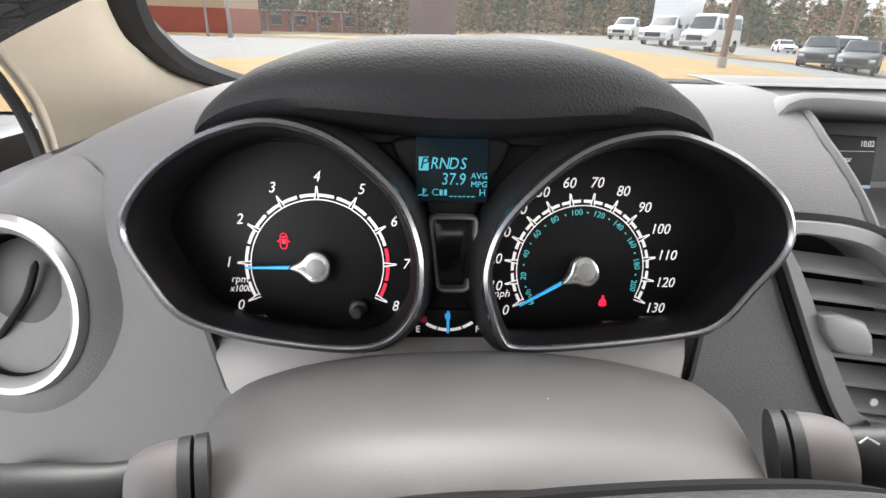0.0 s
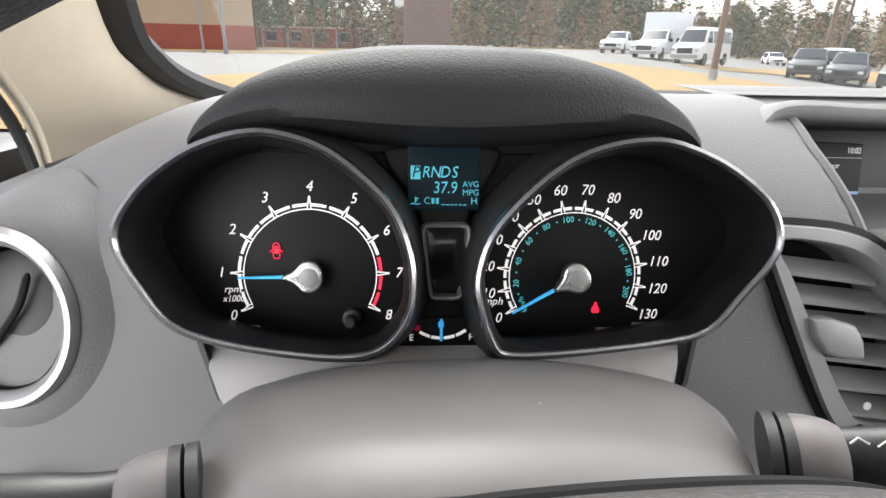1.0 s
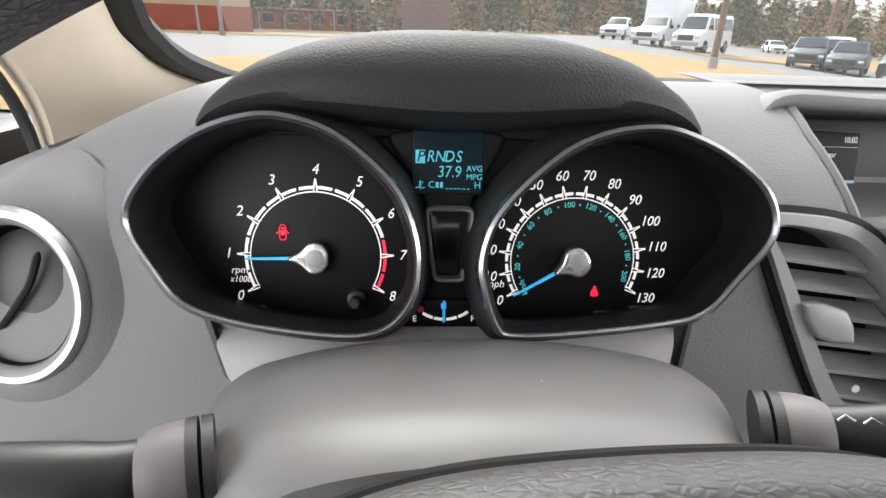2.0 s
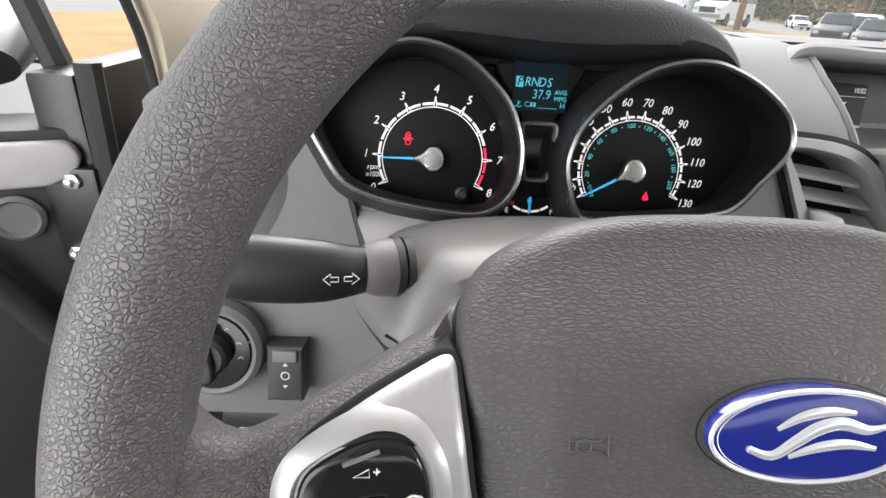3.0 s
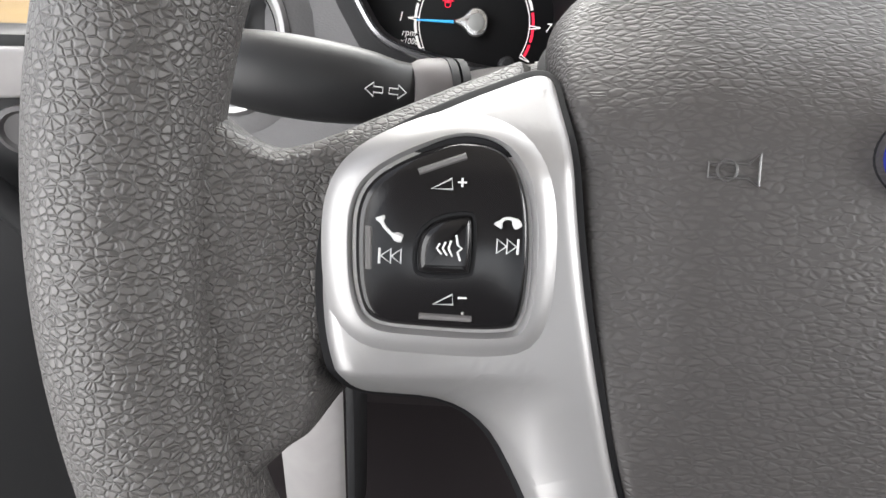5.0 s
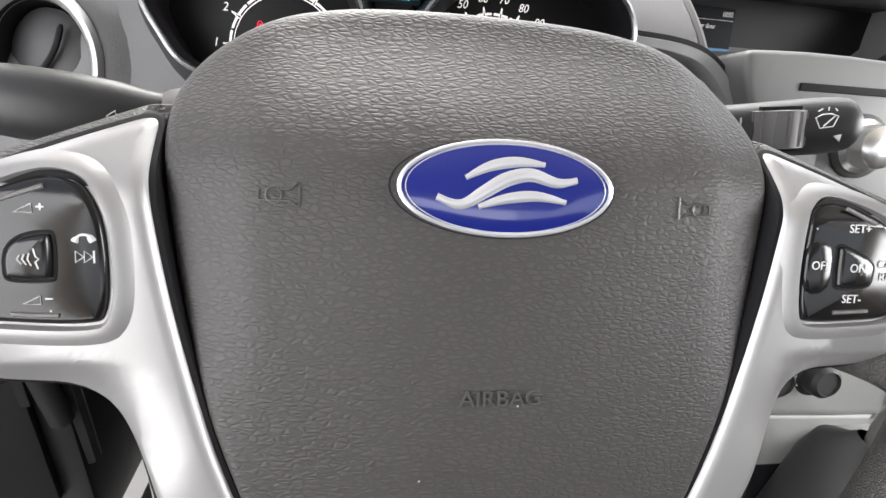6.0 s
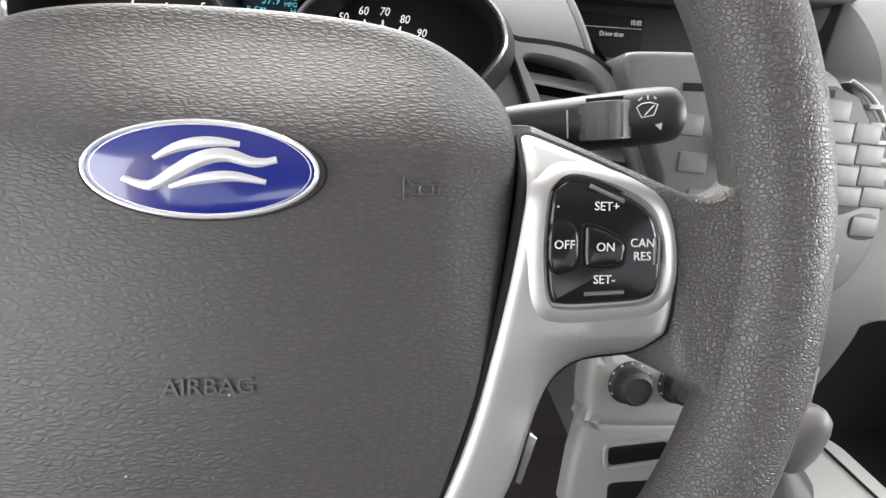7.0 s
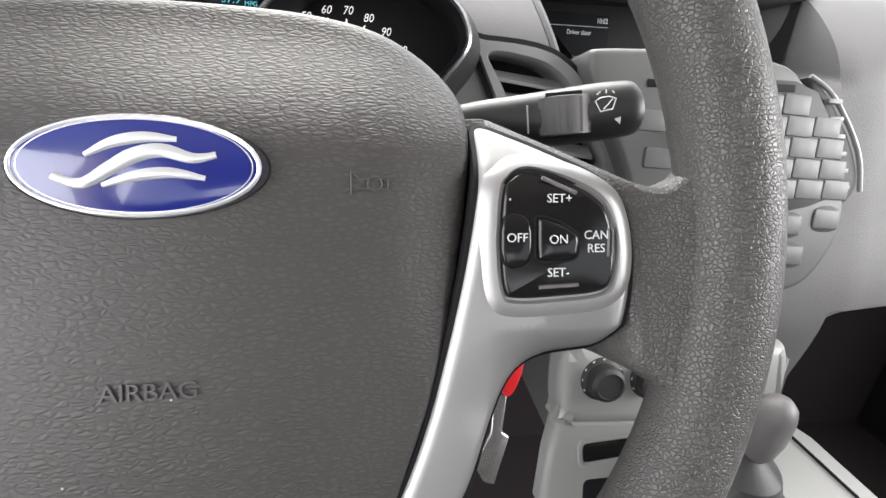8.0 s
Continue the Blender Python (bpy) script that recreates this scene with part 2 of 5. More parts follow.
BRICK = material("red_brick", (0.33, 0.09, 0.06), 0.9, vary=0.25, scale=40, large=0.5)
TAN = material("tan_siding", (0.48, 0.36, 0.25), 0.85, vary=0.12, scale=40, large=0.3)
BROWN = material("brown_metal", (0.15, 0.085, 0.075), 0.6, vary=0.15, scale=40, large=0.5)
WOOD = material("pole_wood", (0.16, 0.10, 0.07), 0.85, vary=0.25, scale=60)
CARWHITE = material("car_white", (0.75, 0.76, 0.78), 0.3, vary=0.04, scale=50)
CARDARK = material("car_dark", (0.035, 0.045, 0.055), 0.3, vary=0.1, scale=50)
CARGLASS = material("car_glass", (0.03, 0.04, 0.05), 0.1, vary=0.1, scale=50)
TYRE = material("tyre", (0.02, 0.02, 0.02), 0.8, scale=50)
PINE = material("pine_leaves", (0.080, 0.096, 0.044), 0.9, vary=0.45, island=True)
BARE = material("bare_twigs", (0.19, 0.125, 0.062), 0.9, vary=0.35, island=True)
BARK = material("bark", (0.11, 0.08, 0.06), 0.9, vary=0.3, scale=30)

MM = 0.001


def mm(pts):
    return [(x * MM, y * MM) for x, y in pts]


def outline(pts, n=4, sx=1):
    return [(p.x * sx, p.y) for p in spline([(x * MM, y * MM, 0) for x, y in pts], n)]


def smooth01(x):
    x = min(max(x, 0.0), 1.0)
    return x * x * (3 - 2 * x)


def bent(bm, fn):
    for v in bm.verts:
        v.co.z += fn(v.co.x, v.co.y)
    return bm


def poly(pts, step=0.004):
    """A closed outline in mm with corners rounded by each corner's own radius (mm), densely sampled."""
    n, out = len(pts), []
    P = [Vector(p[:2]) * MM for p in pts]
    for i in range(n):
        p, q, r = P[i - 1], P[i], P[(i + 1) % n]
        k = pts[i][2] * MM if len(pts[i]) > 2 else 0.0
        k1, k2 = min(k, (p - q).length * 0.48), min(k, (r - q).length * 0.48)
        s, e = q + (p - q).normalized() * k1, q + (r - q).normalized() * k2
        m = 7 if k > 0.003 else 4
        out += [(1 - t) ** 2 * s + 2 * t * (1 - t) * q + t * t * e for t in [j / (m - 1) for j in range(m)]] if k > 0 else [q]
    full = []
    for i, p in enumerate(out):
        q = out[(i + 1) % len(out)]
        m = max(1, int((q - p).length / step))
        full += [p + (q - p) * j / m for j in range(m) if j or (p - q).length > 1e-7]
    return [(p.x, p.y) for p in full]


def sliced(bm, xs=(), ys=()):
    """Cuts a mesh along planes, so that it can be bent smoothly."""
    for k, vals in ((0, xs), (1, ys)):
        for c in vals:
            bmesh.ops.bisect_plane(bm, geom=bm.verts[:] + bm.edges[:] + bm.faces[:], dist=1e-6, plane_co=(c, 0, 0) if k == 0 else (0, c, 0), plane_no=(1, 0, 0) if k == 0 else (0, 1, 0))
    return bm


def steps(x, table):
    """Piecewise straight curve through (x, y) pairs."""
    for (x0, y0), (x1, y1) in zip(table, table[1:]):
        if x <= x1:
            return y0 + (y1 - y0) * max(0.0, (x - x0) / (x1 - x0))
    return table[-1][1]


# ---- outside: ground, verge, buildings, vehicles, woods ----
def lie(x, y):
    """Height of the lot, which falls towards its near right side."""
    s = min(max(0.83 * x - 0.56 * y, -9.0), 9.0)
    return -0.3 - 0.09 * s * smooth01((x - 4) / 14)


def sheet(xs, edges, n=4, up=0.0, wave=0.0):
    """Ground between two edges, each a table of (x, y)."""
    rows = []
    for x in xs:
        y0, y1 = (steps(x, e) for e in edges)
        rows.append([(x, y, lie(x, y) + up) for y in [y0 + (y1 - y0) * j / n + wave * math.sin(x * 0.47 + j * 1.7) + 0.4 * wave * math.sin(x * 1.3) for j in range(n + 1)]])
    return loft(rows, closed=False)


span = [-1500, -700, -300, -140, -80] + list(range(-60, 82, 2)) + [90, 120, 200, 400, 800, 1500]
deep = [-400, -200, -80, -40, -20, -10] + list(range(0, 82, 2)) + [90, 110, 150, 300, 700, 2200]
tagged(part("ground", loft([[(x, y, lie(x, y)) for y in deep] for x in span], closed=False), ASPHALT), "pale weathered asphalt lot reaching to the woods", "ground", kind="structure")
verge = thing("grass_verge", pose(0, 0, 0), "strip of dry yellow winter grass beside the lot", "grass", kind="structure")
part("near_strip", sheet([-11 + 0.8 * k for k in range(40)], ([(-12, 13), (-8, 9), (20, 9), (22, 20)], [(-12, 15), (-6, 24), (2, 33), (12, 33), (16, 27), (22, 22)]), 12, 0.05, 0.35), DRYGRASS, verge)
part("far_strip", sheet([-60 + 1.5 * k for k in range(48)], ([(-60, 58), (12, 58)], [(-60, 66), (12, 70)]), 3, 0.06, 0.4), DRYGRASS, verge)
part("island", sheet([20 + 0.8 * k for k in range(48)], ([(20, 33.5), (30, 36), (58, 48)], [(20, 36), (30, 42), (58, 64)]), 6, 0.05, 0.4), DRYGRASS, verge)
part("wood_floor", sheet([-200 + 5 * k for k in range(80)], ([(-200, 82), (200, 82)], [(-200, 180), (200, 180)]), 4, 0.06, 2.0), DRYGRASS, verge)


def building(name, x, y, w, d, h, yaw, label, low=None, posts=0):
    th = thing(name, pose(x, y, lie(x, y), 0, 0, yaw), label, "building")
    part("wall", box(-w / 2, w / 2, 0, d, -0.3, h * 0.42), BRICK, th, "red brick lower wall")
    part("upper_wall", box(-w / 2 + 0.05, w / 2 - 0.05, 0.05, d, h * 0.42, h), low or TAN, th)
    part("roof", box(-w / 2 - 0.5, w / 2 + 0.5, -0.7, d + 0.5, h, h + 0.25), TAN if low else BROWN, th, "flat overhanging roof")
    for k in range(posts):
        px = -w / 2 + w * (k + 0.5) / posts
        part("post", box(px - 0.12, px + 0.12, -0.6, -0.36, -0.2, h), GREY, th)
        win = part("window", box(px + 0.6, px + 2.2, -0.05, 0.02, h * 0.35, h * 0.8), CARGLASS, th)
        part("window_head", box(px + 0.5, px + 2.3, -0.08, 0.0, h * 0.8, h * 0.85), GREY, win)
        part("window_sill", box(px + 0.5, px + 2.3, -0.08, 0.0, h * 0.31, h * 0.35), GREY, win)


building("brick_hall", -26.5, 67.0, 22, 14, 6.5, 14, "long brick hall with tan upper wall")
building("brick_annex", -12.7, 97.2, 20, 8, 3.1, 8, "low red brick annex with flat canopy", BRICK, 5)
sign = thing("sign_pylon", pose(2.5, 37, lie(2.5, 37), 0, 0, -2), "brown metal sign pylon beside the lot", "sign pylon")
part("column", box(-1.5, 1.5, -0.5, 0.5, 0, 5.5, 0.05), BROWN, sign)
part("ledge", box(-1.85, -1.5, -0.4, 0.4, 1.9, 2.3, 0.03), BROWN, sign)
part("lamp", disc_rings((-1.75, -0.5, 3.4), [(0.05, 0), (0.28, 0.1), (0.3, 0.5), (0.1, 0.7)], 12), CARWHITE, sign, "white floodlight")
for x, y, h, r, mat, lab in ((-14.8, 53.0, 12, 0.15, GREY, "grey steel lamp post standing in the lot"), (14.2, 23.0, 9, 0.13, WOOD, "brown wooden utility pole on the verge"), (33.5, 40.0, 11, 0.15, WOOD, "thin wooden utility pole near the woods"),
                             (35.6, 41.0, 8, 0.12, WOOD, "short wooden pole beside a taller one"), (-17.4, 55, 9, 0.09, GREY, "slim grey pole before the brick hall")):
    pole = thing("utility_pole", pose(x, y, lie(x, y)), lab, "pole", group="poles along the lot")
    part("shaft", tube([(0, 0, 0), (0, 0, h)], r, 10, taper=[1.15, 0.8]), mat, pole)
    part("base", tube([(0, 0, 0), (0, 0, 0.5)], r * 1.5, 10), GREY, pole)


def vehicle(name, x, y, yaw, L, W, H, mat, label, prof, glass, sides):
    """prof: side outline as (length share, height share); glass: lower and upper edge of the windscreen on it;
    sides: outlines of the side windows in the same shares."""
    th = thing(name, pose(x, y, lie(x, y), 0, 0, yaw), label, "vehicle", group="vehicles parked across the lot")
    side = [(L * (u - 0.5), H * v) for u, v in prof]

    def half(z):
        return W / 2 * (1 - 0.22 * max(0.0, z / H - 0.56) / 0.44)

    rings = []
    for w, ins in ((-1, 0.10), (-0.985, 0.045), (-0.93, 0.0), (-0.5, -0.02), (0.5, -0.02), (0.93, 0.0), (0.985, 0.045), (1, 0.10)):
        rings.append([(px, w * half(pz), pz) for px, pz in (inset(side, ins) if ins else side)])
    part("body", loft(rings, cap0=True, cap1=True), mat, th)
    for sx in (-0.31, 0.31):
        for sy in (-1, 1):
            part("wheel_arch", disc_rings((0, 0, -0.05), [(0.44, 0), (0.44, 0.09), (0.36, 0.092)], 18), DARK, th, m=pose(L * sx, sy * (W / 2 - 0.045), 0.40, 90, 0, 0))
            wh = part("wheel", disc_rings((0, 0, -0.12), [(0.2, 0), (0.36, 0.01), (0.37, 0.2), (0.25, 0.24)], 16), TYRE, th, m=pose(L * sx, sy * (W / 2 - 0.09), 0.36, 90, 0, 0))
            part("rim", disc_rings((0, 0, 0), [(0.21, -0.13), (0.2, 0.13)], 12), CHROME, wh)
    (u0, v0), (u1, v1) = glass
    rows = []
    for k in range(5):
        u, z = L * (u0 + (u1 - u0) * k / 4 - 0.5), H * (v0 + (v1 - v0) * k / 4)
        wz = half(z) * 0.90
        rows.append([(u - 0.075 + 0.05 * (q / 3) ** 2, wz * q / 3, z + 0.035) for q in range(-3, 4)] + [(u + 0.06, wz * q / 3, z - 0.03) for q in range(3, -4, -1)])
    part("windscreen", loft(rows, cap0=True, cap1=True), CARGLASS, th)
    for pts in sides:
        for sy in (-1, 1):
            o = [(L * (u - 0.5), H * v) for u, v in pts]
            part("side_window", loft([[(px, sy * (half(pz) * 0.96 + w), pz) for px, pz in o] for w in (-0.02, 0.045)], cap0=True, cap1=True), CARGLASS, th)
    part("grille", box(-L / 2 - 0.05, -L / 2 + 0.03, -W * 0.27, W * 0.27, H * 0.31, H * 0.45, 0.01), TYRE, th)
    for sy in (-1, 1):
        part("headlight", box(-L / 2 - 0.045, -L / 2 + 0.08, sy * W * 0.39 - 0.15, sy * W * 0.39 + 0.15, H * 0.37, H * 0.46, 0.01), BRIGHT, th)
        part("mirror", box(L * u0 - L / 2 + 0.25, L * u0 - L / 2 + 0.4, sy * (W / 2 + 0.13) - 0.12, sy * (W / 2 + 0.13) + 0.12, H * 0.60, H * 0.71, 0.02), TYRE, th)
    part("bumper", box(-L / 2 - 0.10, -L / 2 + 0.06, -W * 0.47, W * 0.47, H * 0.19, H * 0.28, 0.02), GREY if mat == CARWHITE else TYRE, th)
    return th


SUVP = [(0, .2), (1, .2), (1, .55), (.97, .62), (.9, .97), (.82, 1), (.45, 1), (.3, .64), (.05, .55), (0, .45)]
TRUCKP = [(0, .2), (1, .2), (1, .58), (.62, .59), (.6, .97), (.56, 1), (.40, 1), (.28, .65), (.04, .58), (0, .48)]
VANP = [(0, .16), (1, .16), (1, .94), (.97, 1), (.3, 1), (.25, .97), (.14, .58), (.02, .50), (0, .4)]
TGLASS, TSIDE = ((.295, .68), (.385, .95)), [[(.33, .66), (.45, .66), (.45, .93), (.41, .93)], [(.465, .66), (.58, .66), (.575, .93), (.465, .93)]]
VGLASS, VSIDE = ((.150, .60), (.235, .92)), [[(.22, .60), (.36, .60), (.36, .90), (.28, .90)], [(.40, .60), (.62, .60), (.62, .90), (.40, .90)], [(.65, .60), (.94, .60), (.94, .90), (.65, .90)]]
SGLASS, SSIDE = ((.315, .68), (.43, .95)), [[(.37, .66), (.60, .66), (.60, .93), (.46, .93)], [(.62, .66), (.88, .66), (.83, .93), (.62, .93)]]
vehicle("pickup_truck", 21.4, 50.5, 52, 5.6, 2.0, 1.85, CARWHITE, "white pickup truck parked across the lot", TRUCKP, TGLASS, TSIDE)
bt = vehicle("box_truck", 21.0, 42.0, 46, 6.6, 2.1, 2.1, CARWHITE, "white box truck with a tall cargo box", TRUCKP, TGLASS, TSIDE[:1])
part("cargo_box", box(-0.35, 4.2, -1.2, 1.2, 0.75, 3.35, 0.04), CARWHITE, bt, "white cargo box")
part("box_rail", box(-0.30, 4.15, -1.22, 1.22, 0.70, 0.80, 0.01), TYRE, bt)
vehicle("van", 23.2, 39.5, 37, 5.8, 2.05, 2.55, CARWHITE, "white passenger van parked beside the box truck", VANP, VGLASS, VSIDE)
vehicle("pickup_truck", 27.6, 34.0, 47, 5.2, 2.0, 1.9, CARDARK, "dark grey pickup truck facing the lot", TRUCKP, TGLASS, TSIDE)
vehicle("van", 30.6, 35.4, 45, 5.4, 2.0, 2.1, CARWHITE, "white van between dark pickup trucks", VANP, VGLASS, VSIDE)
vehicle("pickup_truck", 28.9, 32.2, 44, 5.2, 2.0, 1.9, CARDARK, "dark grey pickup truck beside a white van", TRUCKP, TGLASS, TSIDE)
vehicle("suv", 31.4, 30.6, 215, 4.8, 1.95, 1.9, CARDARK, "dark sport utility car with red rear lights", SUVP, SGLASS, SSIDE)
vehicle("sedan", 45.7, 62.1, 66, 4.5, 1.8, 1.4, CARWHITE, "white sedan far across the lot", SUVP, SGLASS, SSIDE)


def woods(seed, n, d0, d1, az0, az1, h0, h1, leaf, per):
    rng = random.Random(seed)
    V, F = [], []
    for _ in range(n):
        az, d = radians(rng.uniform(az0, az1)), rng.uniform(d0, d1)
        x, y, h = d * math.sin(az), d * math.cos(az), rng.uniform(h0, h1)
        z0, r = lie(x, y), h * rng.uniform(0.16, 0.24)
        for q in range(per):
            k = rng.random() ** 0.8
            rr = r * (1.05 - k) * math.sqrt(rng.random()) * 1.5
            t = rng.uniform(0, 6.283)
            c = Vector((x + rr * math.cos(t), y + rr * math.sin(t), z0 + h * (0.02 + 0.98 * k)))
            s = leaf * rng.uniform(0.5, 1.3)
            e1 = Vector((rng.uniform(-1, 1), rng.uniform(-1, 1), rng.uniform(-0.5, 0.5))) * s
            e2 = Vector((rng.uniform(-1, 1), rng.uniform(-1, 1), rng.uniform(-0.9, 0.4))) * s
            i = len(V)
            V += [tuple(c), tuple(c + e1), tuple(c + e1 * 0.4 + e2)]
            F.append((i, i + 1, i + 2))
    return V, F


W0, W1 = woods(3, 300, 100, 175, -40, 26, 12, 22, 0.85, 420), woods(4, 130, 105, 175, 24, 60, 5, 9.5, 0.8, 380)
pines = part("pine_woods", tuple(p + (q if k == 0 else [tuple(i + len(W0[0]) for i in f) for f in q]) for k, (p, q) in enumerate(zip(W0, W1))), PINE, smooth=False)
tagged(pines, "dark green pine woods behind the lot", "woods", kind="stuff")
twigs = part("bare_woods", woods(5, 260, 88, 150, -40, 56, 5, 12, 0.6, 260), BARE, smooth=False)
tagged(twigs, "bare brown winter trees and brush among pines", "woods", kind="stuff")
rng = random.Random(9)
for k in range(26):
    az, d = radians(-28 + 3.1 * k + rng.uniform(-1, 1)), rng.uniform(88, 110)
    x, y, h = d * math.sin(az), d * math.cos(az), rng.uniform(8, 13) * (1.0 if k < 19 else 0.5)
    tr = thing("tree", pose(x, y, lie(x, y), 0, 0, rng.uniform(0, 360)), "tall pine with a thin brown trunk at the wood's edge", "tree", group="trees at the edge of the woods")
    part("trunk", tube([(0, 0, 0), (0.1, 0, h * 0.5), (0, 0.1, h)], 0.2, 7, taper=[1.2, 0.8, 0.2]), BARK, tr)
    V, F = [], []
    for q in range(300):
        kk = 0.25 + 0.75 * rng.random()
        rr, t = h * 0.2 * (1.15 - kk) * 1.6 * math.sqrt(rng.random()), rng.uniform(0, 6.283)
        c = Vector((rr * math.cos(t), rr * math.sin(t), h * kk))
        i = len(V)
        for _ in range(3):
            V.append(tuple(c + Vector((rng.uniform(-1, 1), rng.uniform(-1, 1), rng.uniform(-0.6, 0.5))) * 0.6))
        F.append((i, i + 1, i + 2))
    part("crown", (V, F), PINE, tr, smooth=False)


# ---- car shell: windscreen surround, pillars, roof, sides ----
MID = 0.30                                   # the car's middle, right of the wheel


def pillar(sx):
    """Windscreen pillar: lower end spread along the dash, running up and back to the roof."""
    front = [(0.70, -0.012), (0.56, 0.013), (0.435, 0.040), (0.362, 0.067), (0.312, 0.100), (0.20, 0.235), (-0.02, 0.42)]
    back = [(0.214, -0.03), (0.212, -0.01), (0.208, 0.010), (0.194, 0.038), (0.152, 0.086), (0.02, 0.225), (-0.16, 0.41)]
    f = spline([(e, z, 0) for e, z in front], 4, False)
    b = spline([(e, z, 0) for e, z in back], 4, False)
    rows = []
    for p, q in zip(f, b):
        lean = 0.10 * smooth01(p.y / 0.42)
        row = []
        for k in range(7):
            t = k / 6
            o = p.lerp(q, t)
            row.append((sx * (-0.305 + lean + 0.018 * math.sin(math.pi * t) * (0.4 + 0.6 * smooth01(p.y / 0.1 + 0.3)) - 0.012 * (t < 0.01)), o.x, o.y))
        row += [(sx * (-0.324 + lean), q.x + 0.01, q.y), (sx * (-0.335 + lean), p.x, p.y)]
        rows.append(row)
    bm = loft(rows, cap0=True, cap1=True)
    return bm, f, b


shell = thing("car_shell", CAR, "beige cloth roof lining over the front seats", "car body", kind="structure")
for sx in (1, -1):
    bm, f, b = pillar(sx)
    off = pose(0 if sx > 0 else 2 * MID, 0, 0)
    pl = thing("windscreen_pillar", CAR @ off, "beige fabric windscreen pillar trim", "pillar", kind="structure")
    part("pillar_trim", bm, BEIGE, pl)
    part("black_edge", tube([(sx * (-0.298 + 0.10 * smooth01(p.y / 0.42)), p.x + 0.006, p.y + 0.004) for p in f], 0.018, 8, flat=0.8), BLACK, pl, "black ceramic windscreen edge")
    part("door_seal", tube([(sx * (-0.318 + 0.10 * smooth01(p.y / 0.42)), p.x - 0.004, p.y) for p in b], 0.0045, 8), BLACK, pl, "black rubber door seal")
part("windscreen_base", tube([(-0.30, 0.69, -0.012), (0.0, 0.74, 0.0), (0.3, 0.75, 0.003), (0.72, 0.74, 0.0), (0.92, 0.70, -0.004), (0.99, 0.60, 0.004)], 0.014, 8), BLACK, shell)
part("roof", loft([[(a, e, 0.43 + 0.03 * math.sin(math.pi * (a + 0.22) / 1.24) - 0.02 * smooth01((-e - 1.2) / 1.2)) for e in (-0.02, -0.3, -0.8, -1.4, -2.2)] for a in [-0.22 + 1.24 * k / 8 for k in range(9)]], closed=False), ROOF, shell)
part("rear_wall", box(-0.3, 1.14, -2.25, -2.2, -0.6, 0.05), BLACK, shell)
part("rear_seat", merge(box(-0.28, 1.1, -1.75, -1.6, -0.55, 0.12, 0.03), box(-0.28, 1.1, -1.6, -1.0, -0.55, -0.38, 0.03)), CARPET, shell)
part("cabin_floor", box(-0.36, 1.2, -2.2, 0.5, -0.78, -0.74), CARPET, shell)
part("firewall", box(-0.36, 1.2, 0.45, 0.5, -0.78, -0.1), CARPET, shell)
part("passenger_door", merge(box(1.15, 1.2, -0.9, 0.45, -0.76, -0.05, 0.01), box(1.10, 1.17, -0.85, 0.2, -0.3, -0.22, 0.02)), BLACK, shell)
part("rear_side", merge(box(1.14, 1.19, -2.2, -0.95, -0.76, -0.02, 0.01), box(-0.37, -0.32, -2.2, -0.95, -0.76, -0.02, 0.01)), BLACK, shell)
part("middle_pillar", merge(box(1.08, 1.15, -1.0, -0.86, -0.1, 0.43, 0.01), box(-0.33, -0.26, -1.0, -0.86, -0.1, 0.43, 0.01)), BEIGE, shell)

GLASS = bpy.data.materials.new("dusty_glass")
GLASS.use_nodes = True
gn, gl = GLASS.node_tree.nodes, GLASS.node_tree.links
gn.remove(gn["Principled BSDF"])
clear, dust, shine, m1, m2 = (gn.new("ShaderNode" + k) for k in ("BsdfTransparent", "BsdfTranslucent", "BsdfGlossy", "MixShader", "MixShader"))
clear.inputs[0].default_value = (0.93, 0.95, 0.93, 1)
dust.inputs[0].default_value = (0.80, 0.79, 0.76, 1)
shine.inputs["Roughness"].default_value = 0.02
m1.inputs[0].default_value, m2.inputs[0].default_value = 0.04, 0.02
gl.new(clear.outputs[0], m1.inputs[1]), gl.new(dust.outputs[0], m1.inputs[2])
gl.new(m1.outputs[0], m2.inputs[1]), gl.new(shine.outputs[0], m2.inputs[2])
gl.new(m2.outputs[0], gn["Material Output"].inputs["Surface"])
rows = []
for k in range(13):
    t = k / 12
    half = 0.60 - 0.10 * t
    rows.append([(MID + half * q / 8, 0.72 + 0.03 * (1 - (q / 8) ** 2) * (1 - t) - 0.74 * t, 0.0 + 0.44 * t + 0.03 * math.sin(math.pi * t)) for q in range(-8, 9)])
pane = part("windscreen", loft(rows, closed=False), GLASS, shell, "dusty clear windscreen glass")
pane.visible_shadow = False

# ---- driver's door, standing open, and its hinge post ----
post = thing("door_post", CAR, "black painted door post with bolted hinges", "door post", kind="structure")
part("post_panel", box(-0.43, -0.385, 0.20, 0.45, -0.74, -0.01, 0.008), DOORBLACK, post)
part("seal", tube([(-0.372, 0.205, 0.0), (-0.372, 0.20, -0.12), (-0.380, 0.205, -0.3), (-0.385, 0.22, -0.6)], 0.012, 8), BLACK, post, "black rubber seal")
for a, z in ((-0.398, -0.107), (-0.411, -0.184), (-0.438, -0.40), (-0.446, -0.45)):
    part("hinge_bolt", moved(disc_rings((0, 0, 0), [(0.008, 0), (0.008, 0.004), (0.0045, 0.005), (0.0045, 0.010), (0.003, 0.011)], 6), 0, 0, 0), BRIGHT, post, "zinc hinge bolt", m=pose(a, 0.1845, z, 90, 0, 0))
for a, z in ((-0.405, -0.145), (-0.442, -0.425)):
    part("hinge", box(a - 0.028, a + 0.028, 0.185, 0.2, z - 0.05, z + 0.05, 0.004), DOORBLACK, post)
